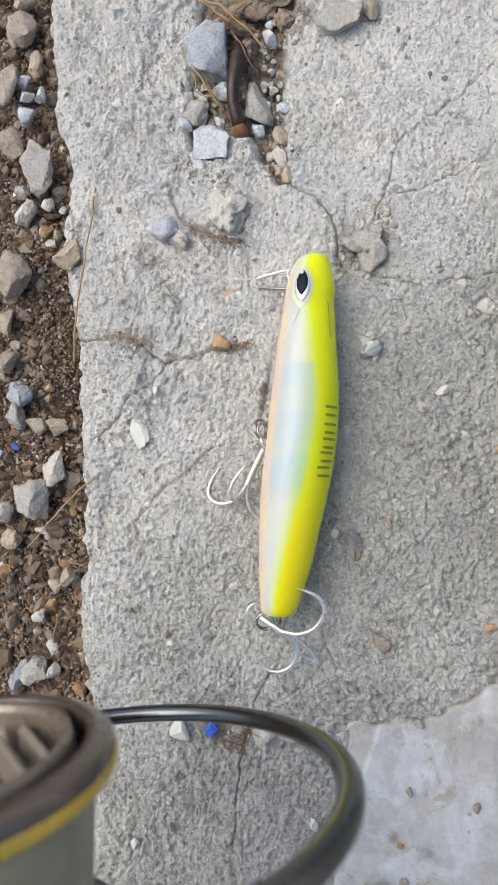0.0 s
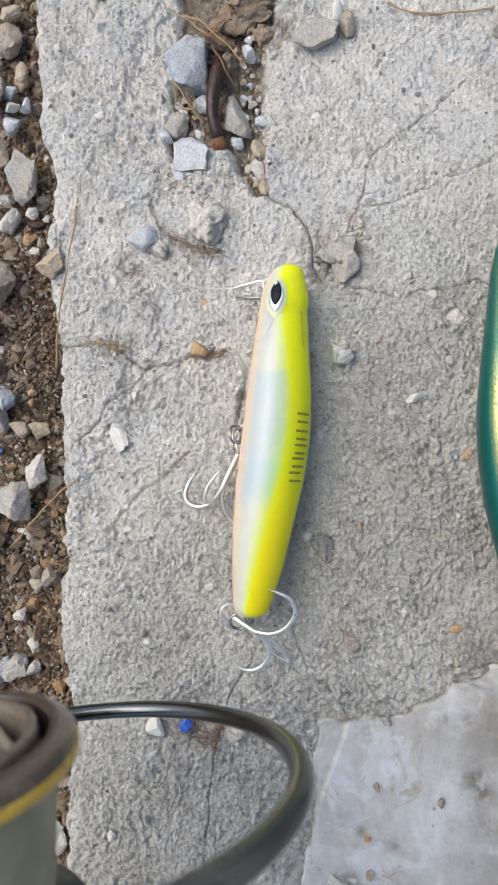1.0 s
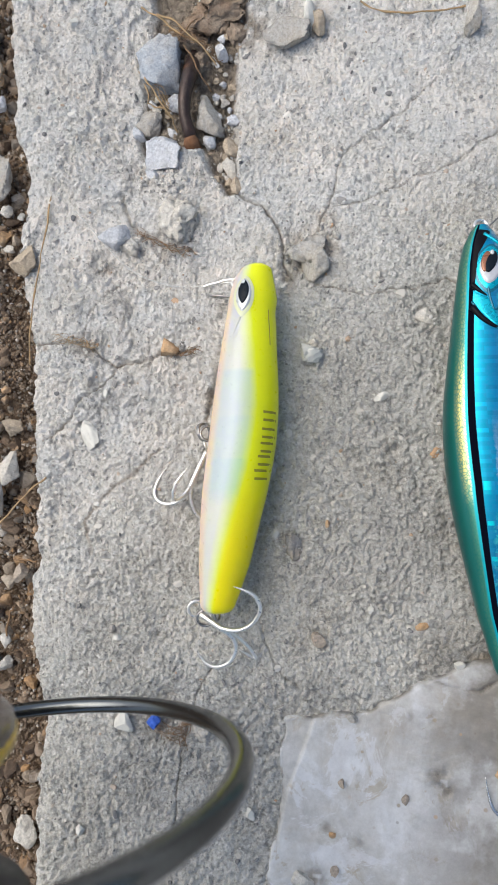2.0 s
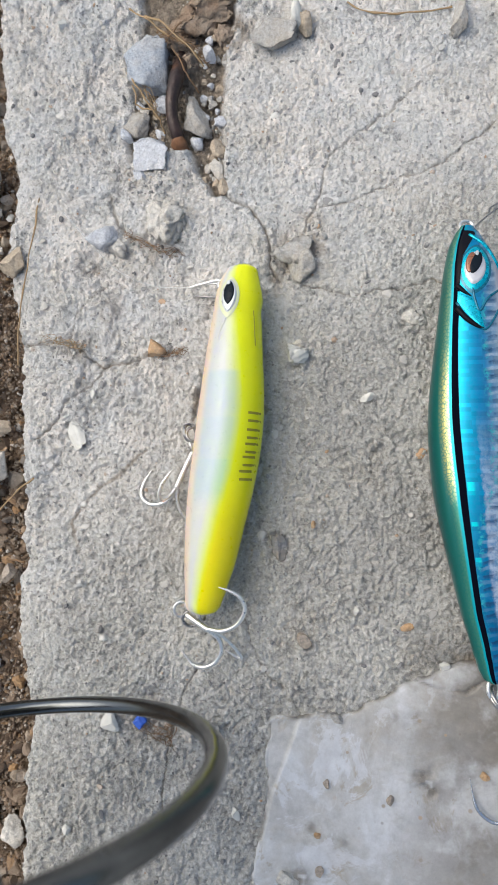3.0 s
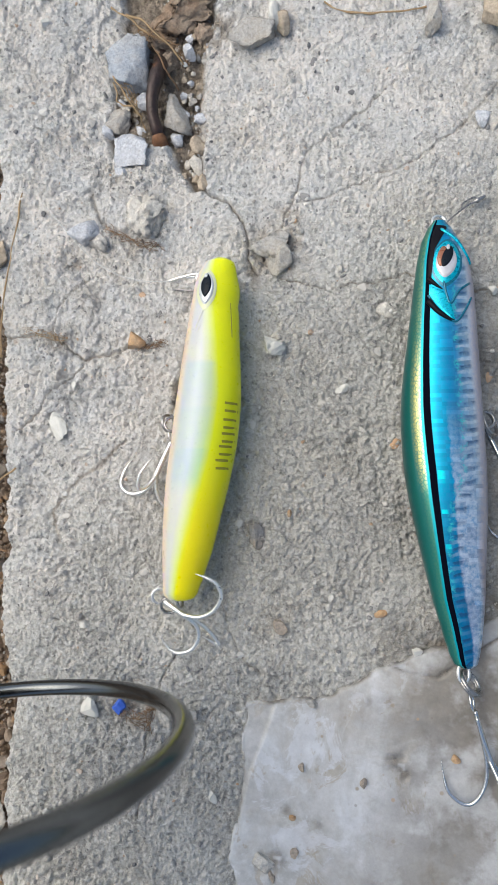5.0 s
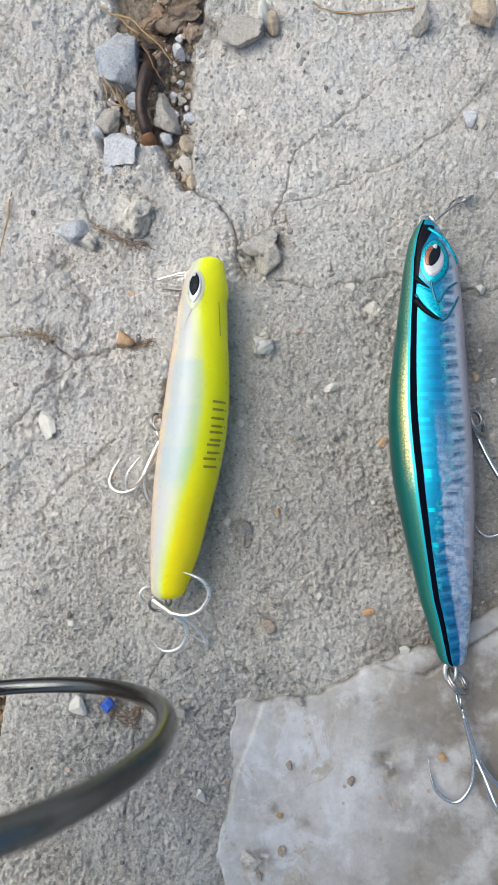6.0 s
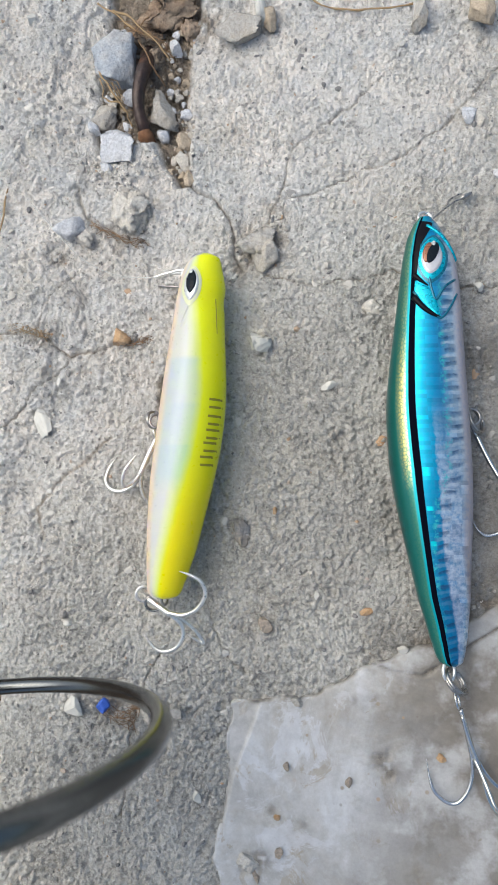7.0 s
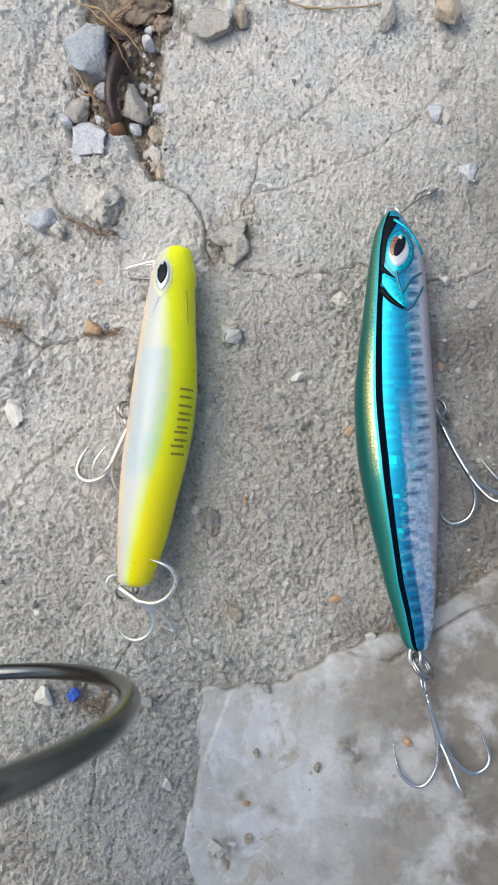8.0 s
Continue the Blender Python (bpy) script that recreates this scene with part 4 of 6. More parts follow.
def hook_wire(name, points, wire):
    """A hook's bend, thinning to its point."""
    return tube(name, points, (wire, wire, wire, wire * 0.95, wire * 0.85, wire * 0.12), 10, 8)


def build_yellow_lure():
    rows = [(0.09637, 0.02011, 0.00251), (0.09541, 0.01994, 0.00424), (0.09218, 0.01936, 0.00557), (0.08841, 0.01916, 0.00650), (0.08585, 0.01906, 0.00689), (0.08271, 0.01862, 0.00688), (0.07872, 0.01846, 0.00734), (0.07236, 0.01805, 0.00795), (0.06053, 0.01757, 0.00900), (0.05115, 0.01696, 0.00951), (0.04107, 0.01589, 0.00956), (0.03106, 0.01443, 0.00915), (0.02188, 0.01308, 0.00829), (0.01124, 0.01176, 0.00712), (0.00293, 0.01054, 0.00565), (-0.00053, 0.01000, 0.00481), (-0.00188, 0.00992, 0.00382), (-0.00248, 0.00992, 0.00214)]
    body = Body(rows, 0.0102, 0.95, 2.0)
    lure = thing("fishing_lure", (0.0165, 0.0481, 0.0005), "chartreuse and pearl white hard fishing lure lying on concrete", "fishing lure", "lures on the ground")
    skin = part("body", body.mesh("body"), yellow_lure_material(), lure, "glossy pearl white side with chartreuse back and peach belly")
    # the eye: a pale almond rim, foil and a dark pointed pupil
    rim = part("eye", body.patch("eye", oval((0.0172, 0.0859, 0.016), 0.0030, 0.0060, -4, 0.38), 0.00022, 0.0003), EYE_RIM, lure, "almond eye with pearl rim and black pupil")
    part("iris", body.patch("iris", oval((0.0172, 0.0861, 0.016), 0.0024, 0.0051, -4, 0.42), 0.0006, 0.0002), PEARL, rim, "silver white iris")
    part("pupil", body.patch("pupil", oval((0.0172, 0.0869, 0.016), 0.0017, 0.0039, -4, 0.5), 0.0009, 0.0002), PUPIL, rim, "black pointed pupil")
    # a small white patch paints the glint on the pupil
    part("glint", body.patch("glint", oval((0.0171, 0.0898, 0.016), 0.0006, 0.0007), 0.0014, 0.0001), PEARL, rim, "white patch painting a glint on the eye")
    part("gill_line", body.stripe("gill_line", [(0.0164, 0.0796), (0.0150, 0.0766), (0.0139, 0.0730)], (0.0007, 0.0006, 0.0002), -0.0004), GILL, lure, "moulded gill ridge")
    part("gill_line", body.stripe("gill_line", [(0.0139, 0.0730), (0.0153, 0.0741), (0.0163, 0.0764)], (0.0002, 0.0005, 0.0002), -0.0004), GILL, lure, "moulded gill ridge")
    part("seam_line", body.stripe("seam_line", [(0.0239, 0.0822, 0.016), (0.0242, 0.0775, 0.016), (0.0245, 0.0722, 0.016)], 0.0003, 0.0), OLIVE, lure, "fine olive seam on the back")
    # the maker's word, as plain bars
    marks = ((0.0246, 0.0521), (0.0243, 0.0474), (0.0239, 0.0435), (0.0232, 0.0399), (0.0223, 0.0360))
    for cx, cy in marks:
        wide, tall, t = 0.0015, 0.0011, 0.0007
        lines = (((-wide, tall), (wide, tall)), ((-wide, -tall), (wide, -tall)))
        bars = []
        for (ax, ay), (bx, by) in lines:
            dx, dy = bx - ax, by - ay
            length = math.hypot(dx, dy)
            nx, ny = -dy / length * t / 2, dx / length * t / 2
            steps = [s / 4 for s in range(5)]
            side_a = [(cx + ax + dx * s + nx, cy + ay + dy * s + ny) for s in steps]
            side_b = [(cx + ax + dx * s - nx, cy + ay + dy * s - ny) for s in steps[::-1]]
            bars.append(body.patch("bar", side_a + side_b, 0.00016, 0.0, 2))
        part("printed_mark", join_meshes("printed_mark", bars), OLIVE, lure, "olive printed bar")
    # tail: hanger, split ring and treble hook
    part("tail_eyelet", ring("tail_eyelet", (0.0095, -0.0031, 0.0085), (1, 0.2, 0.3), 0.0016, 0.0004), DARK_STEEL, lure, "nickel wire eyelet")
    part("split_ring", ring("split_ring", (0.0059, -0.0044, 0.0065), (0.2, -0.35, 1), 0.0024, 0.0004, 1.0, (1, 0, 0), 2), DARK_STEEL, lure, "nickel split ring")
    tail = part("treble_hook", join_meshes("treble_hook", [
        ring("hook_eye", (0.0033, -0.0018, 0.0075), (0.3, -0.2, 1), 0.0022, 0.00045),
        tube("shank", [(0.0048, -0.0033, 0.0075), (0.0077, -0.0049, 0.0085), (0.0115, -0.0072, 0.009)], 0.00085)]), STEEL, lure, "bright tinned treble hook")
    part("hook_point", hook_wire("hook_point", [(0.0108, -0.0067, 0.009), (0.0154, -0.0070, 0.0105), (0.0197, -0.0050, 0.012), (0.0223, -0.0008, 0.0135), (0.0212, 0.0027, 0.0145), (0.0184, 0.0045, 0.015), (0.0152, 0.0056, 0.0155)], 0.00063), STEEL, tail)
    part("hook_point", hook_wire("hook_point", [(0.0108, -0.0067, 0.009), (0.0140, -0.0099, 0.007), (0.0145, -0.0136, 0.005), (0.0123, -0.0173, 0.0035), (0.0087, -0.0188, 0.003), (0.0055, -0.0177, 0.003), (0.0025, -0.0139, 0.0035)], 0.00063), STEEL, tail)
    part("hook_point", hook_wire("hook_point", [(0.0111, -0.0069, 0.009), (0.0145, -0.0091, 0.006), (0.0175, -0.0124, 0.003), (0.0198, -0.0160, 0.0012), (0.0189, -0.0161, 0.0008), (0.0172, -0.0152, 0.0012), (0.0149, -0.0138, 0.002)], 0.0005), STEEL, tail)
    # belly: hanger and treble hook, on the ground beside the body
    part("belly_eyelet", ring("belly_eyelet", (0.0063, 0.0480, 0.0085), (0.3, 0.2, 1), 0.0022, 0.00042), DARK_STEEL, lure, "nickel wire eyelet")
    part("split_ring", ring("split_ring", (0.0048, 0.0485, 0.007), (1, 0.2, 0.6), 0.0025, 0.00042, 1.0, (0, 1, 0), 2), DARK_STEEL, lure, "nickel split ring")
    belly = part("treble_hook", join_meshes("treble_hook", [
        ring("hook_eye", (0.0058, 0.0450, 0.0068), (1, 0.3, 0.4), 0.0016, 0.0004),
        tube("shank", [(0.0056, 0.0430, 0.0065), (0.0031, 0.0383, 0.0055), (0.0004, 0.0324, 0.005)], 0.00085)]), STEEL, lure, "bright tinned treble hook")
    part("hook_point", hook_wire("hook_point", [(0.0008, 0.0331, 0.005), (-0.0017, 0.0296, 0.0035), (-0.0057, 0.0277, 0.0025), (-0.0091, 0.0282, 0.002), (-0.0109, 0.0306, 0.0018), (-0.0101, 0.0342, 0.0018), (-0.0075, 0.0384, 0.002)], 0.00055), STEEL, belly)
    part("hook_point", hook_wire("hook_point", [(0.0008, 0.0331, 0.005), (-0.0013, 0.0302, 0.006), (-0.0033, 0.0289, 0.0075), (-0.0036, 0.0305, 0.009), (-0.0027, 0.0333, 0.01), (-0.0010, 0.0357, 0.0105), (0.0009, 0.0382, 0.0105)], 0.00055), STEEL, belly)
    part("hook_point", hook_wire("hook_point", [(0.0009, 0.0328, 0.005), (0.0006, 0.0296, 0.004), (0.0013, 0.0264, 0.003), (0.0028, 0.0242, 0.0022), (0.0046, 0.0229, 0.002), (0.0062, 0.0235, 0.002), (0.0071, 0.0256, 0.002)], 0.00055), STEEL, belly)
    # nose: line tie and a snap that sticks out beside the head
    part("line_tie", ring("line_tie", (0.0143, 0.0919, 0.0085), (0, 0.2, 1), 0.0016, 0.0004), STEEL, lure, "tinned wire line tie")
    snap = part("snap", tube("snap", [(0.0151, 0.0931, 0.0085), (0.0111, 0.0932, 0.0075), (0.0088, 0.0928, 0.007), (0.0062, 0.0924, 0.0065), (0.0037, 0.0918, 0.006)], 0.0004), STEEL, lure, "bright wire snap")
    part("snap_wire", tube("snap_wire", [(0.0088, 0.0928, 0.007), (0.0083, 0.0923, 0.0055), (0.0099, 0.0932, 0.005), (0.0141, 0.0927, 0.005)], 0.00032), STEEL, snap)
    part("snap_wire", tube("snap_wire", [(0.0036, 0.0907, 0.001), (0.0072, 0.0904, 0.001), (0.0131, 0.0897, 0.002)], 0.0003), DARK_STEEL, snap)


def build_blue_lure():
    rows = [(0.10601, 0.08291, 0.00178), (0.10398, 0.08297, 0.00331), (0.09992, 0.08318, 0.00531), (0.09353, 0.08369, 0.00714), (0.08603, 0.08380, 0.00824), (0.07609, 0.08357, 0.00916), (0.06380, 0.08316, 0.01022), (0.05243, 0.08300, 0.01104), (0.04118, 0.08348, 0.01122), (0.03084, 0.08419, 0.01085), (0.02060, 0.08514, 0.00978), (0.01046, 0.08608, 0.00842), (-0.00111, 0.08723, 0.00683), (-0.01103, 0.08822, 0.00496), (-0.01513, 0.08857, 0.00396), (-0.01739, 0.08886, 0.00304), (-0.01829, 0.08916, 0.00167)]
    body = Body(rows, 0.0090, 0.80, 2.5)
    lure = thing("fishing_lure", (0.0833, 0.0428, 0.0005), "blue holographic minnow lure with green back lying on concrete", "fishing lure", "lures on the ground")
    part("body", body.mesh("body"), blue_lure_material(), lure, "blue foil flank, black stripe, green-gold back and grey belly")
    part("eye_outline", body.patch("eye_outline", oval((0.0841, 0.0922, 0.017), 0.0043, 0.0072, -6, 0.34), 0.00012, 0.0002), DEEP_CYAN, lure, "dark teal line round the eye")
    ring_part = part("eye", body.patch("eye", oval((0.0841, 0.0923, 0.017), 0.0039, 0.0066, -6, 0.30), 0.00028, 0.0003), CYAN, lure, "oval eye with teal rim, copper iris and black pupil")
    part("iris", body.patch("iris", oval((0.0840, 0.0924, 0.017), 0.0030, 0.0051, -8, 0.26), 0.0007, 0.0002), IRIS, ring_part, "silver grey iris")
    part("iris_flash", body.patch("iris_flash", oval((0.0829, 0.0938, 0.017), 0.0014, 0.0034, -12, 0.2), 0.0010, 0.0001), COPPER, ring_part, "copper streak")
    part("pupil", body.patch("pupil", oval((0.0842, 0.0937, 0.017), 0.0015, 0.0036, -22, 0.1), 0.0012, 0.0001), PUPIL, ring_part, "black pupil")
    # the eye's bright glint, made as a pale patch
    part("glint", body.patch("glint", oval((0.0845, 0.0963, 0.017), 0.0005, 0.0008), 0.0016, 0.0001), PEARL, ring_part, "white patch painting a glint on the eye")
    part("head_line", body.stripe("head_line", [(0.0830, 0.1026, 0.016), (0.0870, 0.0993, 0.015), (0.0896, 0.0954, 0.013), (0.0909, 0.0928, 0.011)], 0.0011), CYAN, lure, "teal painted head line")
    part("gill_plate", body.patch("gill_plate", [v[:2] for v in ((0.0794, 0.0861, 0.017), (0.0827, 0.0841, 0.017), (0.0846, 0.0820, 0.017), (0.0861, 0.0756, 0.017), (0.0845, 0.0764, 0.017), (0.0815, 0.0796, 0.017), (0.0792, 0.0829, 0.017))], 0.0002), CYAN, lure, "bright cyan gill plate")
    for line in ([(0.0832, 0.0868, 0.017), (0.0837, 0.0836, 0.017), (0.0849, 0.0804, 0.017), (0.0872, 0.0839, 0.016), (0.0903, 0.0864, 0.013)], [(0.0790, 0.0829, 0.017), (0.0812, 0.0793, 0.017), (0.0842, 0.0764, 0.017), (0.0864, 0.0753, 0.017), (0.0888, 0.0785, 0.015), (0.0907, 0.0823, 0.012)]):
        part("gill_line", body.stripe("gill_line", [p[:2] for p in line], 0.0007), DEEP_CYAN, lure, "dark teal gill line")
    part("gill_stripe", body.stripe("gill_stripe", [p[:2] for p in ((0.0790, 0.0813, 0.017), (0.0812, 0.0785, 0.017), (0.0839, 0.0763, 0.017), (0.0861, 0.0753, 0.017))], (0.0019, 0.0014, 0.0005)), BLACK, lure, "black gill edge")
    part("gill_stripe", body.stripe("gill_stripe", [p[:2] for p in ((0.0791, 0.0877, 0.017), (0.0809, 0.0859, 0.017), (0.0828, 0.0844, 0.017))], (0.0017, 0.0011, 0.0003)), BLACK, lure, "black gill edge")
    part("head_cap", body.soft_patch("head_cap", [v[:2] for v in ((0.0818, 0.1042), (0.0846, 0.1034), (0.0834, 0.1006), (0.0813, 0.0972), (0.0801, 0.0925), (0.0797, 0.0870), (0.0790, 0.0870), (0.0792, 0.0925), (0.0799, 0.0975), (0.0806, 0.1010))], 0.0002), BLACK, lure, "black painted nose")
    # tail
    part("tail_eyelet", ring("tail_eyelet", (0.0883, -0.0198, 0.009), (0.6, 0.1, 0.8), 0.0020, 0.0005, 1.3, (0, 1, 0)), STEEL, lure, "bright wire eyelet")
    part("split_ring", ring("split_ring", (0.0902, -0.0227, 0.008), (0.62, 0.55, 0.5), 0.0031, 0.00062, 1.15, (1, -1, 0), 2), DARK_STEEL, lure, "nickel split ring")
    tail = part("treble_hook", join_meshes("treble_hook", [
        ring("hook_eye", (0.0909, -0.0279, 0.0062), (0.9, 0.2, 0.3), 0.0020, 0.0004, 1.3),
        tube("shank", [(0.0917, -0.0304, 0.006), (0.0932, -0.0355, 0.0057), (0.0962, -0.0458, 0.0052)], 0.0007),
        tube("shank", [(0.0920, -0.0320, 0.0068), (0.0935, -0.0373, 0.0065), (0.0964, -0.0448, 0.006)], 0.00055)]), HOOK_STEEL, lure, "bright nickel treble hook")
    part("hook_point", hook_wire("hook_point", [(0.0932, -0.0356, 0.0055), (0.0948, -0.0445, 0.005), (0.0943, -0.0507, 0.0045), (0.0917, -0.0552, 0.004), (0.0887, -0.0560, 0.0038), (0.0852, -0.0536, 0.0036), (0.0837, -0.0499, 0.0035), (0.0829, -0.0448, 0.0035)], 0.0006), HOOK_STEEL, tail)
    part("hook_point", hook_wire("hook_point", [(0.0963, -0.0440, 0.0052), (0.0986, -0.0477, 0.0048), (0.1016, -0.0507, 0.0044), (0.1050, -0.0519, 0.004), (0.1082, -0.0500, 0.0038), (0.1089, -0.0470, 0.0036), (0.1076, -0.0432, 0.0036), (0.1061, -0.0384, 0.0036)], 0.0006), HOOK_STEEL, tail)
    part("hook_point", hook_wire("hook_point", [(0.0954, -0.0435, 0.0056), (0.0974, -0.0481, 0.0072), (0.0994, -0.0534, 0.0095), (0.1004, -0.0555, 0.0115), (0.0985, -0.0529, 0.014), (0.0968, -0.0496, 0.0155), (0.0953, -0.0454, 0.0165)], 0.0006), HOOK_STEEL, tail)
    # belly
    part("belly_eyelet", ring("belly_eyelet", (0.0954, 0.0492, 0.0075), (0.2, 0.2, 1), 0.0024, 0.00045), DARK_STEEL, lure, "nickel wire eyelet")
    part("split_ring", ring("split_ring", (0.0968, 0.0484, 0.006), (1, 0.4, 0.7), 0.0036, 0.0005, 1.0, (0, 1, 0), 2), DARK_STEEL, lure, "nickel split ring")
    belly = part("treble_hook", join_meshes("treble_hook", [
        ring("hook_eye", (0.0964, 0.0457, 0.005), (1, 0.5, 0.3), 0.0018, 0.00042),
        tube("shank", [(0.0969, 0.0446, 0.005), (0.1004, 0.0371, 0.0055), (0.1044, 0.0300, 0.006)], 0.00075)]), HOOK_STEEL, lure, "bright nickel treble hook")
    part("hook_point", hook_wire("hook_point", [(0.1044, 0.0300, 0.006), (0.1064, 0.0265, 0.008), (0.1097, 0.0230, 0.011), (0.1137, 0.0228, 0.013), (0.1156, 0.0252, 0.0135), (0.1137, 0.0273, 0.0135), (0.1113, 0.0285, 0.013)], 0.00063), HOOK_STEEL, belly)
    part("hook_point", hook_wire("hook_point", [(0.1033, 0.0317, 0.0055), (0.1057, 0.0269, 0.004), (0.1063, 0.0221, 0.003), (0.1044, 0.0179, 0.0022), (0.1004, 0.0163, 0.002), (0.0977, 0.0178, 0.002), (0.0958, 0.0211, 0.0025)], 0.00058), HOOK_STEEL, belly)
    part("hook_point", hook_wire("hook_point", [(0.1047, 0.0297, 0.006), (0.1077, 0.0276, 0.005), (0.1122, 0.0251, 0.004), (0.1158, 0.0242, 0.0035), (0.1153, 0.0264, 0.003), (0.1113, 0.0309, 0.003), (0.1078, 0.0354, 0.003)], 0.00063), HOOK_STEEL, belly)
    # nose: line tie, snap and swivel lying on the concrete
    part("line_tie", ring("line_tie", (0.0830, 0.1063, 0.0085), (0.2, 0.3, 0.9), 0.0019, 0.00045), STEEL, lure, "bright wire line tie")
    snap = part("snap", tube("snap", [(0.0830, 0.1083, 0.006), (0.0846, 0.1064, 0.006), (0.0880, 0.1097, 0.004), (0.0921, 0.1133, 0.002), (0.0947, 0.1148, 0.0016), (0.0940, 0.1159, 0.0016), (0.0909, 0.1141, 0.0022), (0.0901, 0.1124, 0.003)], 0.00026), DARK_STEEL, lure, "nickel wire snap")
    part("swivel", tube("swivel", [(0.0940, 0.1147, 0.0014), (0.0954, 0.1152, 0.0014), (0.0974, 0.1164, 0.0013)], (0.0004, 0.0008, 0.0007, 0.0003)), DARK_STEEL, snap, "small nickel swivel")


build_yellow_lure()
build_blue_lure()


# ---- the reel ----
def build_reel():
    axis = Vector((-0.1036, 1.0, 0.1097)).normalized()
    hub = Vector((-0.0297, -0.0088, 0.1114))
    big = 0.0257
    reel = thing("spinning_reel", (hub.x, -0.115, 0.0), "bronze and gold spinning fishing reel with dark bail arm", "fishing reel")
    back = -0.0325
    spool = part("spool_lip", lathe("spool_lip", hub, axis, [(-0.0035, big * 0.93), (-0.0022, big * 0.985), (-0.0010, big), (0.0004, big * 0.994), (0.0011, big * 0.975), (0.0015, big * 0.945), (0.0018, big * 0.90), (0.0018, big * 0.865), (0.0014, big * 0.85), (0.0002, big * 0.842), (-0.009, big * 0.835), (-0.010, big * 0.78), (-0.010, 0.0005)]), BRONZE, reel, "bronze anodised spool lip with recessed face")
    part("gold_ring", lathe("gold_ring", hub, axis, [(-0.0034, big * 0.95), (-0.0030, big * 0.985), (-0.0024, big * 1.004), (-0.0014, big * 1.008), (-0.0009, big * 1.0), (-0.0009, big * 0.97)]), GOLD, spool, "gold trim ring")
    part("wound_line", lathe("wound_line", hub, axis, [(-0.0040, big * 0.88)] + [(-0.0045 - 0.0006 * k, big * (0.865 - 0.0030 * k) + 0.00012 * (k % 2)) for k in range(40)]), BRAID, reel, "pale green braided line wound on the spool")
    part("spool_skirt", lathe("spool_skirt", hub, axis, [(-0.027, big * 0.80), (-0.0285, big * 0.98), (-0.031, big * 1.0), (-0.040, big * 1.0), (-0.041, big * 0.9)]), GRAPHITE, reel, "dark spool skirt")
    knob = part("drag_knob", lathe("drag_knob", hub, axis, [(-0.010, big * 0.785), (-0.002, big * 0.785), (0.0012, big * 0.78), (0.0022, big * 0.765), (0.0024, big * 0.74), (0.0018, big * 0.71), (0.0006, big * 0.70), (-0.0052, big * 0.69), (-0.0060, big * 0.65), (-0.0060, 0.0005)]), BRONZE_LIGHT, reel, "pale bronze drag knob with hollow face")
    part("knob_well", lathe("knob_well", hub, axis, [(-0.0056, big * 0.685), (-0.0054, big * 0.5), (-0.0054, 0.0005)]), BRONZE_LIGHT, knob, "bronze hollow of the knob")
    # rails across the hollow of the knob
    along = Vector((0.62, 0.0, 0.79))
    along = (along - axis * along.dot(axis)).normalized()
    across = axis.cross(along)
    for side, length in ((0.42, 0.92), (0.58, 0.66), (-0.42, 0.92), (-0.58, 0.66)):
        bm = bmesh.new()
        bmesh.ops.create_cube(bm, size=1.0)
        bmesh.ops.scale(bm, vec=(big * length, 0.0017, 0.0056), verts=bm.verts)
        bmesh.ops.bevel(bm, geom=bm.edges, offset=0.0007, segments=3, affect="EDGES")
        turn = Matrix((along, across, along.cross(across))).transposed().to_4x4()
        bm.transform(Matrix.Translation(hub - axis * 0.0030 + across * side * big) @ turn)
        rail = bpy.data.meshes.new("grip_rail")
        bm.to_mesh(rail)
        bm.free()
        part("grip_rail", rail, RAIL, knob, "raised grip rail")
    # bail: a loop round the spool's side, thicker towards the roller
    c, p, q = Vector((-0.0174, -0.0204, 0.0893)), Vector((0.0392, 0.0045, 0.0293)), Vector((0.0228, 0.0016, -0.0434))
    loop = [c + math.cos(t) * p + math.sin(t) * q for t in np.linspace(-0.75, 3.4, 70)]
    part("bail_wire", tube("bail_wire", loop, (0.0024, 0.0024, 0.0022, 0.0020, 0.0019, 0.0018, 0.0018), 20, 0), BAIL, reel, "polished gunmetal bail wire")
    # rotor, housing and foot behind the spool, standing on the concrete
    part("rotor", lathe("rotor", hub, axis, [(-0.041, big * 0.85), (-0.042, big * 1.12), (-0.050, big * 1.2), (-0.066, big * 1.05), (-0.070, big * 0.6), (-0.070, 0.001)]), GRAPHITE, reel, "dark graphite rotor")
    for end in (loop[0], loop[-1]):
        root = hub - axis * 0.052 + (Vector((end.x, 0, end.z)) - Vector((hub.x, 0, hub.z))).normalized() * big * 1.05
        part("rotor_arm", tube("rotor_arm", [root, root.lerp(end, 0.55) + Vector((0, -0.006, 0)), end], (0.0065, 0.0055, 0.0035), 16), GRAPHITE, reel, "dark rotor arm")
    part("housing", lathe("housing", hub - axis * 0.072, axis, [(0.002, 0.001), (0.002, 0.017), (-0.006, 0.022), (-0.022, 0.023), (-0.034, 0.018), (-0.040, 0.006), (-0.040, 0.001)], 40), GRAPHITE, reel, "dark reel housing")
    stem_top = hub - axis * 0.104
    part("stem", tube("stem", [stem_top, (stem_top.x, stem_top.y - 0.002, 0.06), (stem_top.x, stem_top.y, 0.03), (stem_top.x, stem_top.y - 0.004, 0.004)], (0.012, 0.007, 0.006, 0.007), 16), GRAPHITE, reel, "dark reel stem")
    part("foot", tube("foot", [(stem_top.x, stem_top.y - 0.03, 0.0018), (stem_top.x, stem_top.y - 0.01, 0.004), (stem_top.x, stem_top.y + 0.001, 0.004), (stem_top.x, stem_top.y + 0.004, 0.0018)], (0.0035, 0.006, 0.006, 0.0035), 16), GRAPHITE, reel, "dark reel foot")


build_reel()

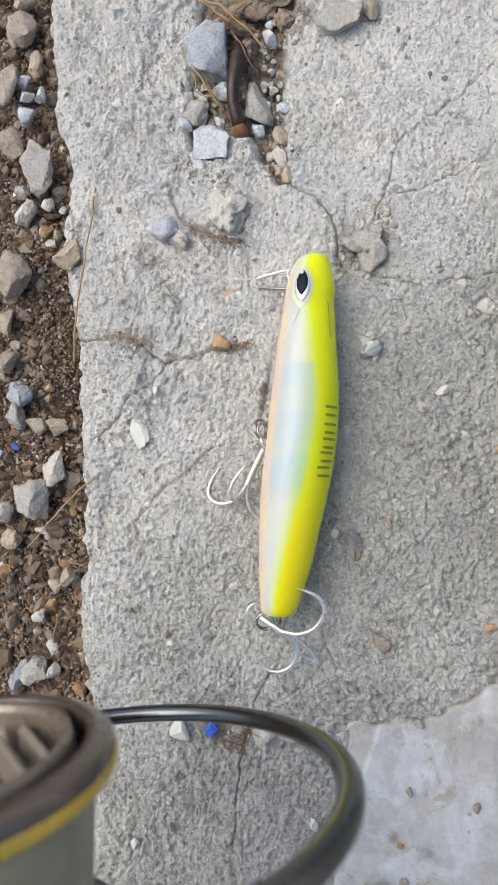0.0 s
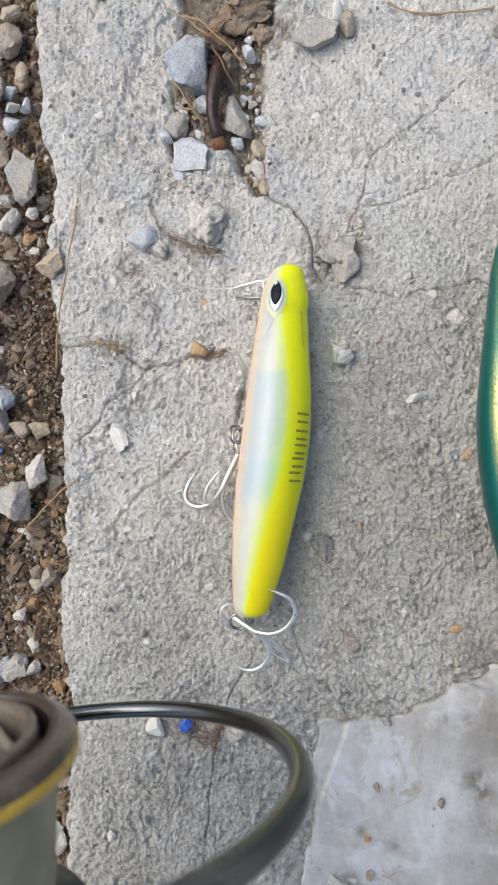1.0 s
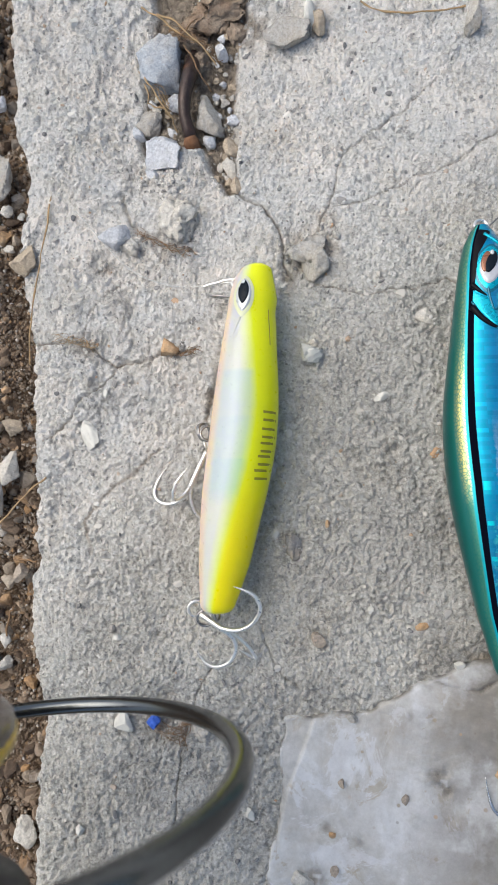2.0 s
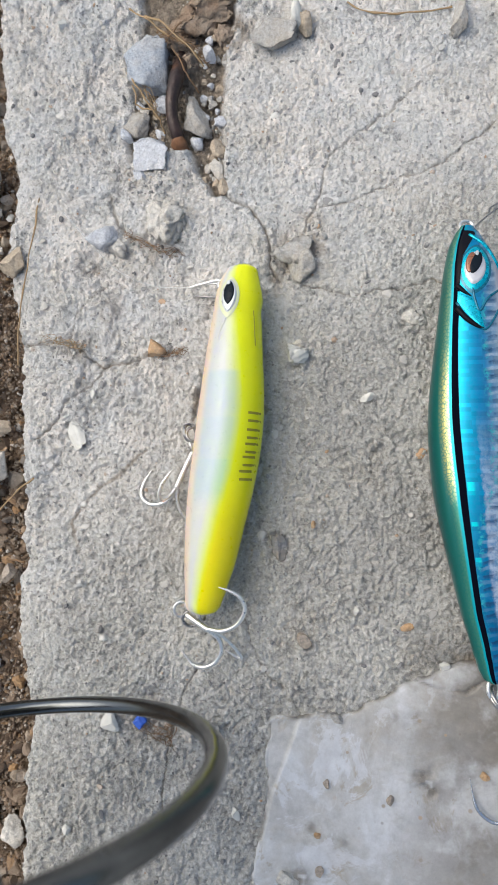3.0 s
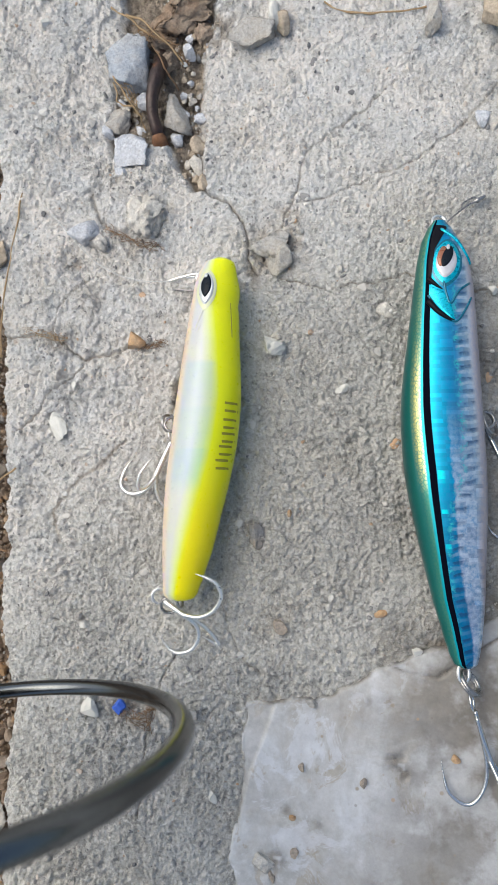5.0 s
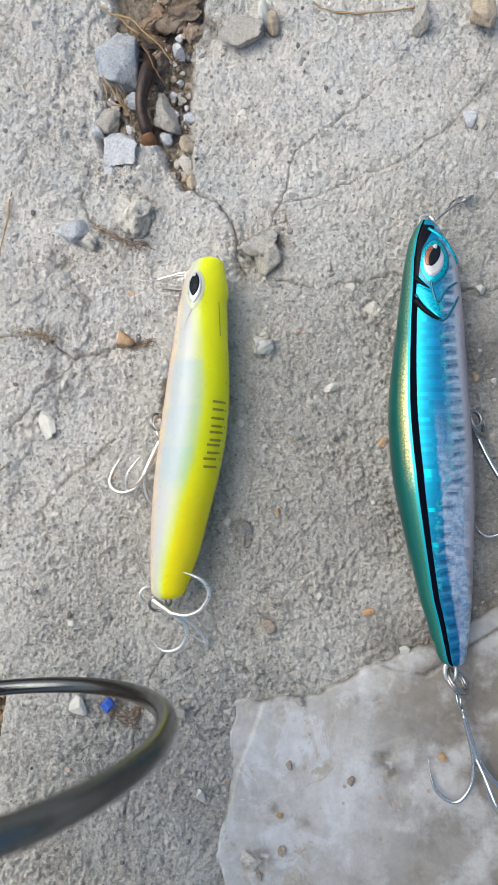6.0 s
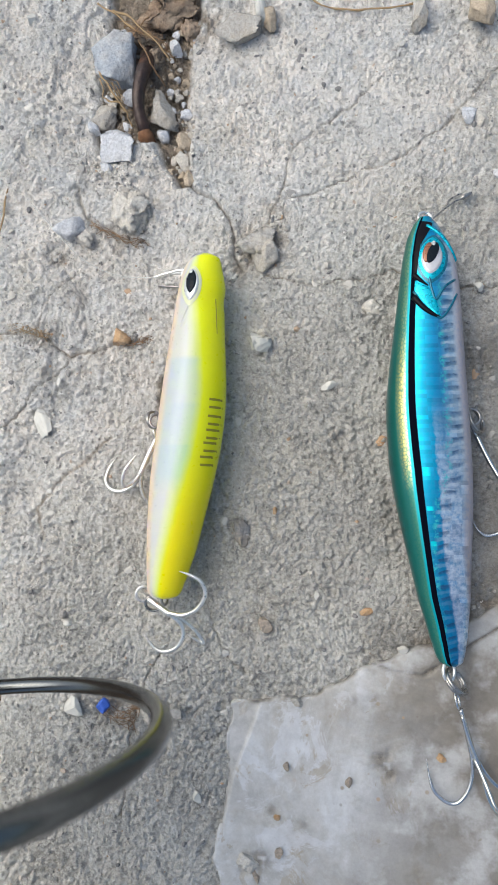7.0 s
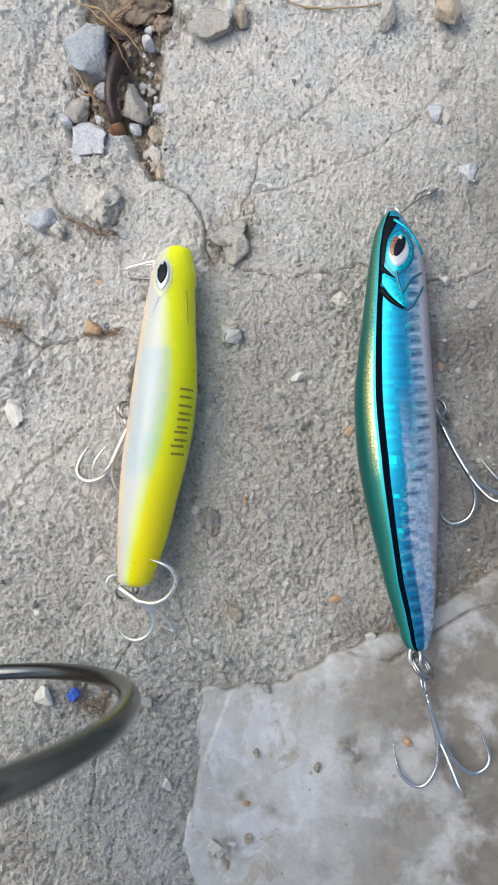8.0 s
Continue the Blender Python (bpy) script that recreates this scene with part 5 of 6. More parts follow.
# ---- loose stones and litter ----
HOLE_STONES = "stones in the broken hole"
rock("stone", (-0.0118, 0.1649, -0.004), (0.0118, 0.0150, 0.010), 4, BLUE_STONE, "blue-grey angular limestone lump at the hole's edge", seed=206, group=HOLE_STONES, sink=0.25, cuts=7, keen=0.70, square=True)
rock("stone", (-0.0112, 0.1359, -0.004), (0.0104, 0.0094, 0.0070), 6, PALE_STONE, "pale grey squarish limestone chip", seed=8, group=HOLE_STONES, sink=0.2, square=True, cuts=9, keen=0.74)
rock("stone", (-0.0160, 0.1479, -0.005), (0.0085, 0.0095, 0.006), 30, GREY_STONE, "grey limestone chip in the hole", seed=12, group=HOLE_STONES, sink=0.2, cuts=10, keen=0.6)
rock("stone", (0.0031, 0.1483, -0.0055), (0.0080, 0.0125, 0.0065), 25, GREY_STONE, "grey limestone wedge beside the rusted bar", seed=17, group=HOLE_STONES, sink=0.1)
rock("stone", (-0.0073, 0.1530, -0.005), (0.0060, 0.0060, 0.005), 0, PALE_STONE, "small pale chip in the hole", seed=22, group=HOLE_STONES, sink=0.1)
rock("stone", (0.0070, 0.1691, -0.003), (0.0038, 0.0050, 0.004), 10, PALE_STONE, "small white pebble in the hole", seed=23, group=HOLE_STONES, sink=0.2)
rock("stone", (0.0037, 0.1409, -0.004), (0.0042, 0.0050, 0.004), 20, PALE_STONE, "small pale chip in the hole", seed=25, group=HOLE_STONES, sink=0.2)
rock("stone", (-0.0186, 0.1431, -0.002), (0.0035, 0.0050, 0.0035), 35, PALE_STONE, "small white chip in the hole", seed=26, group=HOLE_STONES, sink=0.2)
rock("stone", (-0.0140, 0.1296, -0.001), (0.0036, 0.0046, 0.003), 15, PALE_STONE, "small pale chip below the squarish stone", seed=27, group=HOLE_STONES, sink=0.2)
rock("stone", (-0.0090, 0.1439, -0.004), (0.0032, 0.0036, 0.003), 15, PALE_STONE, "small pale chip in the hole", seed=28, group=HOLE_STONES, sink=0.2)
rock("stone", (0.0107, 0.1464, -0.003), (0.0034, 0.0038, 0.003), 15, PALE_STONE, "small pale chip against the hole's side", seed=29, group=HOLE_STONES, sink=0.2)
rock("stone", (0.0102, 0.1381, -0.003), (0.0040, 0.0055, 0.003), 15, TAN_STONE, "tan chip against the hole's side", seed=30, group=HOLE_STONES, sink=0.2)
rock("stone", (0.0120, 0.1253, -0.002), (0.0035, 0.0050, 0.003), 15, TAN_STONE, "tan chip at the hole's tip", seed=31, group=HOLE_STONES, sink=0.2)
rock("stone", (0.0101, 0.1316, -0.004), (0.0045, 0.0060, 0.0035), 15, MORTAR, "crumbled mortar in the hole", seed=32, group=HOLE_STONES, sink=0.2)
rock("earth_clod", (0.0040, 0.1830, -0.004), (0.0170, 0.0120, 0.0062), 0, CLOD, "crumbly brown clod of earth filling the hole", "clod", 33, "earth clods in the hole", rough=0.4, sink=0.3, cuts=5)
rock("earth_clod", (-0.0048, 0.1745, -0.0045), (0.0100, 0.0085, 0.0058), 30, CLOD, "dark crumbly clod of earth in the hole", "clod", 233, "earth clods in the hole", rough=0.4, sink=0.3, cuts=5)
rock("earth_clod", (0.0120, 0.1760, -0.0045), (0.0065, 0.0080, 0.0045), 10, CLOD, "rust-stained clod of earth at the hole's side", "clod", 234, "earth clods in the hole", rough=0.4, sink=0.3, cuts=5)
rock("earth_clod", (-0.0012, 0.1672, -0.0050), (0.0080, 0.0070, 0.0062), 60, CLOD, "brown clod of earth over the bar's end", "clod", 235, "earth clods in the hole", rough=0.4, sink=0.3, cuts=5)
r = np.random.default_rng(5)
for k in range(110):
    px, py = 0.0073 + r.uniform(-0.005, 0.005), 0.1497 + r.uniform(-0.026, 0.026)
    if k % 3 == 0:
        px, py = -0.0151 + r.uniform(-0.005, 0.012), 0.1461 + r.uniform(-0.014, 0.016)
    s = r.uniform(0.0010, 0.0028)
    rock("pebble", (px, py, -0.0045), (s, s * r.uniform(0.8, 1.3), s * 0.8), r.uniform(0, 360), (TAN_STONE, MORTAR, PALE_STONE, TAN_STONE, GREY_STONE)[k % 5], "tiny pebble in the broken hole", "pebble", 60 + k, "pebbles in the broken hole", sink=0.15)

ON_SLAB = "stones lying on the concrete"
rock("stone", (0.0286, 0.1712), (0.0150, 0.0085, 0.0060), -5, GREY_STONE, "flat grey stone on the concrete", seed=41, group=ON_SLAB)
rock("stone", (0.0365, 0.1749), (0.0045, 0.0085, 0.0055), 10, TAN_STONE, "tan pebble beside a flat grey stone", seed=42, group=ON_SLAB)
rock("stone", (0.0339, 0.1770), (0.0040, 0.0095, 0.0055), 5, SHELL, "white chip beside a tan pebble", seed=43, group=ON_SLAB)
rock("stone", (0.0831, 0.1725), (0.0050, 0.0130, 0.0070), 0, GREY_STONE, "grey upright sliver of stone", seed=44, group=ON_SLAB)
rock("stone", (0.1002, 0.1723), (0.0068, 0.0130, 0.0085), 8, TAN_STONE, "grey-tan stone with a brown lower side", seed=45, group=ON_SLAB)
rock("stone", (-0.0052, 0.1135), (0.0108, 0.0112, 0.0072), 20, MORTAR, "rough pale lump of crumbling mortar", seed=146, group=ON_SLAB, rough=0.42, sink=0.30, cuts=6, keen=0.72)
rock("stone", (-0.0246, 0.1096), (0.0092, 0.0080, 0.0064), -20, PALE_STONE, "blue-grey chip half buried in the concrete", seed=47, group=ON_SLAB, sink=0.35)
rock("stone", (-0.0218, 0.1069), (0.0075, 0.0050, 0.0035), -30, MORTAR, "crumbly mortar beside a blue-grey chip", seed=147, group=ON_SLAB, sink=0.4, rough=0.28)
rock("stone", (0.0374, 0.0993), (0.0088, 0.0082, 0.0075), 20, GREY_STONE, "grey-tan pebble set in a hollow", seed=248, group=ON_SLAB, sink=0.42, keen=0.7, rough=0.12, cuts=14)
rock("stone", (0.0344, 0.1042), (0.0125, 0.0100, 0.0070), 20, GREY_STONE, "grey stone set in a hollow", seed=249, group=ON_SLAB, sink=0.48, rough=0.22, cuts=14)
rock("stone", (0.0428, 0.1082), (0.0024, 0.0024, 0.0022), 0, MORTAR, "tiny pale pebble on the concrete", seed=50, group=ON_SLAB)
rock("stone", (-0.0079, 0.0744), (0.0050, 0.0058, 0.0042), 40, AMBER_STONE, "amber brown flint chip in a crack", seed=51, group=ON_SLAB)
rock("stone", (0.0349, 0.0722), (0.0072, 0.0056, 0.0046), 8, SHELL, "pale grey flake of mortar", seed=52, group=ON_SLAB, sink=0.1, rough=0.3)
rock("stone", (0.0359, 0.0753), (0.0028, 0.0026, 0.0025), 8, MORTAR, "tiny pale pebble on the concrete", seed=53, group=ON_SLAB)
rock("stone", (0.0558, 0.0592), (0.0042, 0.0024, 0.0020), 18, SHELL, "small white chip on the concrete", seed=54, group=ON_SLAB)
rock("stone", (-0.0313, 0.0477), (0.0050, 0.0092, 0.0032), 14, SHELL, "chalk-white angular chip on the concrete", seed=55, group=ON_SLAB, keen=0.62)
rock("stone", (-0.0219, -0.0118), (0.0026, 0.0022, 0.0020), 0, SHELL, "small pale chip on the concrete", seed=56, group=ON_SLAB)
rock("stone", (-0.0236, -0.0092), (0.0022, 0.0026, 0.0020), 0, GREY_STONE, "small grey chip on the concrete", seed=57, group=ON_SLAB)
rock("stone", (0.0297, 0.0157), (0.0052, 0.0080, 0.0036), 10, DARK_STONE, "dark blue-grey stone set in the concrete", seed=58, group=ON_SLAB, sink=0.62, keen=0.6, rough=0.2)
rock("stone", (-0.0189, -0.0364), (0.0054, 0.0056, 0.0030), 20, SHELL, "cream-white angular chip on the concrete", seed=59, group=ON_SLAB, keen=0.62)
rock("stone", (0.0052, -0.0372), (0.0080, 0.0070, 0.0040), 20, MORTAR, "rough pale mortar lump", seed=70, group=ON_SLAB, rough=0.26, sink=0.4)
rock("stone", (-0.0315, -0.0672), (0.0024, 0.0034, 0.0020), 0, SHELL, "small pale chip on the concrete", seed=71, group=ON_SLAB)
rock("stone", (0.0184, -0.0597), (0.0038, 0.0026, 0.0020), -35, SHELL, "small pale flake on the concrete", seed=72, group=ON_SLAB)
rock("stone", (0.0403, 0.0225), (0.0014, 0.0022, 0.0012), 0, AMBER_STONE, "tiny brown chip on the concrete", seed=73, group=ON_SLAB)
rock("stone", (0.0377, -0.0105), (0.0040, 0.0046, 0.0020), 0, BROWN_STONE, "brown chip pressed into the concrete", seed=74, group=ON_SLAB, sink=0.4)
rock("stone", (0.0665, -0.0063), (0.0034, 0.0022, 0.0014), 25, AMBER_STONE, "thin orange-brown flake on the concrete", seed=75, group=ON_SLAB)
rock("stone", (0.0767, -0.0166), (0.0030, 0.0024, 0.0018), 0, SHELL, "small white chip at the marble's edge", seed=76, group=ON_SLAB)
rock("stone", (0.0524, -0.0020), (0.0016, 0.0020, 0.0014), 0, SHELL, "tiny white chip on the concrete", seed=77, group=ON_SLAB)
rock("stone", (0.0974, 0.1410), (0.0048, 0.0056, 0.0034), 0, PALE_STONE, "small white pebble beside a crack", seed=78, group=ON_SLAB, sink=0.35)
rock("stone", (0.1008, 0.1391), (0.0050, 0.0050, 0.0030), 0, MORTAR, "rough grey crumb beside a crack", seed=79, group=ON_SLAB, sink=0.4)
rock("stone", (0.1064, 0.1221), (0.0046, 0.0050, 0.0022), 0, PALE_STONE, "small white chip on the concrete", seed=180, group=ON_SLAB, sink=0.4)
rock("stone", (0.0685, 0.0824), (0.0048, 0.0050, 0.0030), 0, MORTAR, "pale crumb of mortar", seed=81, group=ON_SLAB, sink=0.4)
rock("stone", (0.0993, 0.0881), (0.0028, 0.0026, 0.0024), 0, SHELL, "small pale pebble lying in a crack", seed=82, group=ON_SLAB)
rock("stone", (-0.0410, 0.1807), (0.0030, 0.0036, 0.0026), 0, SHELL, "small white pebble on the concrete", seed=83, group=ON_SLAB)
rock("stone", (-0.0274, 0.0609), (0.0018, 0.0028, 0.0014), 0, SHELL, "tiny white chip on the concrete", seed=84, group=ON_SLAB)
rock("stone", (-0.0552, 0.1031, -0.004), (0.0086, 0.0076, 0.0066), 20, TAN_STONE, "tan and amber stone at the slab's edge", seed=85, group=ON_SLAB, sink=0.1)
rock("stone", (0.0871, -0.0452, 0.0012), (0.0024, 0.0022, 0.0016), 0, AMBER_STONE, "orange-brown crumb on the marble", seed=86, group=ON_SLAB)
rock("stone", (0.0619, -0.0531, 0.0010), (0.0022, 0.0024, 0.0016), 20, BROWN_STONE, "dark brown crumb on the marble", seed=87, group=ON_SLAB)
rock("stone", (0.0444, -0.0496, 0.0010), (0.0018, 0.0024, 0.0014), 30, BROWN_STONE, "olive brown crumb on the marble", seed=88, group=ON_SLAB)
rock("stone", (0.0471, -0.0320, 0.0008), (0.0030, 0.0026, 0.0020), 0, GREY_STONE, "dark grey crumb on the marble", seed=89, group=ON_SLAB)
rock("stone", (0.0427, -0.0733, 0.0008), (0.0026, 0.0026, 0.0018), 0, BROWN_STONE, "dark crumb on the marble", seed=90, group=ON_SLAB)
rock("stone", (0.0418, -0.0637, 0.0008), (0.0020, 0.0018, 0.0012), 0, AMBER_STONE, "orange crumb on the marble", seed=91, group=ON_SLAB)
rock("stone", (0.0363, -0.0804, -0.0004), (0.0022, 0.0042, 0.0022), 10, BROWN_STONE, "dark splinter stuck in the marble", seed=93, group=ON_SLAB, rough=0.2)
rock("stone", (0.0335, -0.0767, -0.0006), (0.0052, 0.0056, 0.0026), 20, MORTAR, "rough tan lump stuck in the marble", seed=92, group=ON_SLAB, rough=0.26)

IN_BED = "larger stones in the gravel bed"
BEDZ = BED + 0.001
for k, (place, size, turn, material, words) in enumerate((
    ((-0.0677, 0.1343, -0.006), (0.0105, 0.0150, 0.008), 25, GREY_STONE, "grey angular stone in the gravel"),
    ((-0.0750, 0.1807, -0.006), (0.0100, 0.0130, 0.008), 10, BROWN_STONE, "dark grey-brown stone in the gravel"),
    ((-0.0758, 0.0977, -0.006), (0.0120, 0.0160, 0.009), 15, BROWN_STONE, "brown block of stone in the gravel"),
    ((-0.0718, 0.0611, -0.006), (0.0092, 0.0082, 0.008), 5, BLUE_STONE, "smooth blue-grey pebble in the gravel"),
    ((-0.0604, 0.0381, -0.006), (0.0078, 0.0098, 0.007), 10, MORTAR, "speckled tan stone in the gravel"),
    ((-0.0674, 0.0284, -0.006), (0.0118, 0.0118, 0.008), 20, GREY_STONE, "grey faceted stone in the gravel"),
    ((-0.0735, 0.1525, -0.006), (0.0065, 0.0070, 0.005), 10, PALE_STONE, "pale mauve-white stone in the gravel"),
    ((-0.0742, 0.1651, -0.006), (0.0045, 0.0040, 0.004), 10, PALE_STONE, "small white pebble in the gravel"),
    ((-0.0699, 0.1686, -0.006), (0.0040, 0.0065, 0.004), 10, AMBER_STONE, "amber pebble in the gravel"),
    ((-0.0721, 0.1197, -0.006), (0.0055, 0.0085, 0.005), -10, MORTAR, "pale tan stone in the gravel"),
    ((-0.0646, 0.1230, -0.006), (0.0036, 0.0040, 0.004), 0, MORTAR, "round cream pebble in the gravel"),
    ((-0.0738, 0.0168, -0.006), (0.0065, 0.0060, 0.005), 0, TAN_STONE, "tan stone in the gravel"),
    ((-0.0763, 0.0074, -0.006), (0.0045, 0.0050, 0.005), 0, AMBER_STONE, "orange pebble in the gravel"),
    ((-0.0652, -0.0220, -0.006), (0.0070, 0.0100, 0.005), -30, GREY_STONE, "grey sliver in the gravel"),
    ((-0.0712, -0.0246, -0.006), (0.0045, 0.0090, 0.005), -20, BLUE_STONE, "blue-grey sliver in the gravel"),
    ((-0.0559, 0.0056, -0.006), (0.0055, 0.0055, 0.004), 0, BROWN_STONE, "dark stone against the slab"),
    ((-0.0601, 0.0515, -0.006), (0.0062, 0.0050, 0.004), 10, TAN_STONE, "flat tan chip in the gravel"),
    ((-0.0675, 0.0525, -0.006), (0.0068, 0.0050, 0.004), -20, BROWN_STONE, "grey-brown chip in the gravel"),
    ((-0.0800, 0.1637, -0.006), (0.0080, 0.0140, 0.007), 0, BROWN_STONE, "dark brown stone in the gravel"),
    ((-0.0750, 0.1914, -0.006), (0.0080, 0.0060, 0.006), 0, TAN_STONE, "tan stone in the gravel"),
    ((-0.0780, 0.0850, -0.006), (0.0060, 0.0080, 0.006), 0, TAN_STONE, "brown-tan stone in the gravel"),
    ((-0.0782, 0.0723, -0.006), (0.0060, 0.0070, 0.006), 0, BROWN_STONE, "brown stone in the gravel"),
    ((-0.0768, 0.0246, -0.006), (0.0060, 0.0060, 0.005), 0, GREY_STONE, "grey stone in the gravel"),
    ((-0.0602, -0.0227, -0.006), (0.0040, 0.0040, 0.004), 0, MORTAR, "pale pebble in the gravel"),
    ((-0.0642, 0.0315, -0.006), (0.0040, 0.0035, 0.004), 0, AMBER_STONE, "small orange pebble in the gravel"),
    ((-0.0704, 0.1697, -0.006), (0.0042, 0.0082, 0.005), 0, TAN_STONE, "tan-pink pebble in the gravel"),
    ((-0.0736, 0.1595, -0.006), (0.0052, 0.0038, 0.004), 20, SHELL, "white-green chip in the gravel"),
    ((-0.0688, 0.1596, -0.006), (0.0036, 0.0056, 0.004), 0, PALE_STONE, "pale grey chip in the gravel"),
    ((-0.0654, 0.1236, -0.006), (0.0040, 0.0046, 0.004), 40, MORTAR, "cream pebble in the gravel"),
    ((-0.0603, 0.1213, -0.006), (0.0027, 0.0027, 0.003), 0, SHELL, "small white pebble in the gravel"),
    ((-0.0737, 0.1276, -0.006), (0.0042, 0.0046, 0.004), 0, GREY_STONE, "small grey pebble in the gravel"),
    ((-0.0661, 0.1138, -0.006), (0.0038, 0.0050, 0.004), 10, AMBER_STONE, "orange-tan pebble in the gravel"),
    ((-0.0640, 0.1105, -0.006), (0.0030, 0.0030, 0.003), 10, MORTAR, "small cream pebble in the gravel"),
    ((-0.0622, 0.1128, -0.006), (0.0026, 0.0032, 0.003), 10, TAN_STONE, "small tan pebble in the gravel"),
    ((-0.0735, 0.0545, -0.006), (0.0058, 0.0076, 0.005), 30, GREY_STONE, "grey chip in the gravel"),
    ((-0.0598, 0.0024, -0.006), (0.0046, 0.0046, 0.004), 15, TAN_STONE, "tan chip in the gravel"),
    ((-0.0651, -0.0065, -0.006), (0.0032, 0.0036, 0.003), 0, MORTAR, "small cream chip in the gravel"),
    ((-0.0608, -0.0154, -0.006), (0.0036, 0.0042, 0.003), 25, MORTAR, "small cream chip in the gravel"),
    ((-0.0632, 0.0634, -0.006), (0.0030, 0.0028, 0.003), 0, AMBER_STONE, "small orange pebble in the gravel"),
    ((-0.0637, 0.0605, -0.006), (0.0026, 0.0024, 0.003), 0, AMBER_STONE, "small orange pebble in the gravel"),
    ((-0.0770, 0.1440, -0.006), (0.0080, 0.0100, 0.006), 0, BROWN_STONE, "dark brown stone in the gravel"),
    ((-0.0521, -0.0730, -0.006), (0.0070, 0.0090, 0.005), 20, MORTAR, "pale stone beside the slab"),
)):
    rock("stone", (place[0], place[1], BEDZ), size, turn, material, words, "stone", 120 + k, IN_BED, sink=0.05, rough=0.17)

# the rusted bar stub that stands up out of the hole
bar = thing("rusted_bar", (-0.0018, 0.1529, -0.005), "rusted iron bar stub in a broken hole", "iron bar")
part("bar", tube("bar", [(-0.0028, 0.1710, -0.005), (-0.0024, 0.1646, -0.001), (-0.0027, 0.1592, 0.002), (-0.0037, 0.1524, 0.003), (-0.0037, 0.1468, 0.002), (-0.0026, 0.1425, 0), (-0.0021, 0.1393, -0.004)], (0.0021, 0.0024, 0.0024, 0.0020, 0.0018, 0.0021, 0.0018), 16), RUST, bar)

BRIGHT_RUST = plain("orange_rust", (0.17, 0.08, 0.038), 0.9, vary=0.75, scale=350)
part("rusted_end", tube("rusted_end", [(-0.0026, 0.1413, 0), (-0.0022, 0.1399, -0.0008), (-0.0019, 0.1385, -0.0035), (-0.0017, 0.1378, -0.005)], (0.0018, 0.0025, 0.0026, 0.0014), 14), BRIGHT_RUST, bar, "bright orange rusted end")


def straw(name, points, radius, material, label):
    """Dry fibre: one stalk, or for a root a small tangle of hairs."""
    tangle = thing("root", points[0], label, "plant litter", "dry plant litter") if name == "root" else None
    for k in range(6 if name == "root" else 1):
        thin = radius * (0.16 if name == "root" else 0.75)
        line = []
        for p in glide(points, 3):
            loose = 0.0003 if name != "root" else 0.0015
            line.append(Vector(p) + Vector((random.uniform(-1, 1) * loose, random.uniform(-1, 1) * loose, random.uniform(-0.2, 0.6) * loose)))
        r0 = [thin * random.uniform(0.6, 1.3) for _ in range(13)]
        if tangle:
            part("fibre", tube("fibre", line, r0, 5, 2), material, tangle)
        else:
            single(name, tube(name, line, r0, 6, 3), material, label, "plant litter", "dry plant litter")


straw("straw", [(-0.0471, 0.1239, 0), (-0.0477, 0.1118, 0.0015), (-0.0490, 0.1009, 0.0025), (-0.0511, 0.0910, 0.001), (-0.0534, 0.0814, -0.002), (-0.0551, 0.0718, -0.006)], 0.00035, STRAW, "long dry straw lying over the slab's edge")
straw("straw", [(-0.0452, 0.0350, 0.0008), (-0.0499, 0.0317, 0.001), (-0.0574, 0.0255, -0.003), (-0.0639, 0.0195, -0.006), (-0.0688, 0.0142, -0.007)], 0.00040, STRAW, "dry straw across the gravel and slab edge")
straw("straw", [(-0.0189, 0.1846, 0), (-0.0119, 0.1796, 0.001), (-0.0070, 0.1748, 0.002), (0.0006, 0.1708, 0.001)], 0.0004, STRAW, "dry tan straw at the hole")
straw("straw", [(-0.0044, 0.1700, 0.002), (-0.0010, 0.1639, 0.004), (0.0009, 0.1600, 0.003), (0.0037, 0.1566, -0.002)], 0.00034, ROOT, "brown root fibre over the rusted bar")
straw("straw", [(-0.0181, 0.1616, 0.003), (-0.0152, 0.1571, 0.004), (-0.0111, 0.1512, 0.003), (-0.0080, 0.1468, 0.001), (-0.0071, 0.1439, -0.002)], 0.00038, STRAW, "dry root fibre between stones")
straw("straw", [(-0.0177, 0.1606, 0.003), (-0.0154, 0.1542, 0.003), (-0.0147, 0.1512, 0.002), (-0.0099, 0.1499, 0.002)], 0.00035, STRAW, "dry root fibre between stones")
straw("straw", [(-0.0132, 0.1808, 0.002), (-0.0065, 0.1765, 0.003), (0.0005, 0.1697, 0.003), (0.0056, 0.1633, 0.001)], 0.00042, STRAW, "dry tan root fibre across the hole")
straw("straw", [(-0.0012, 0.1775, 0.002), (-0.0040, 0.1737, 0.003), (-0.0073, 0.1707, 0.002), (-0.0110, 0.1690, 0.001)], 0.00036, ROOT, "brown root fibre in the hole")
straw("root", [(-0.0100, 0.1760, 0.001), (-0.0030, 0.1725, 0.002), (0.0031, 0.1680, 0.002), (0.0065, 0.1640, 0.000)], 0.0006, ROOT, "tangled brown roots over the bar")
straw("root", [(-0.0152, 0.1596, 0.002), (-0.0108, 0.1529, 0.002), (-0.0078, 0.1482, 0.000)], 0.0006, STRAW, "tangled dry roots between stones")
straw("straw", [(0.0501, 0.1805, 0.001), (0.0554, 0.1770, 0.001), (0.0642, 0.1754, 0.0015), (0.0747, 0.1759, 0.001), (0.0808, 0.1769, 0.001)], 0.0004, STRAW, "dry tan straw on the concrete")
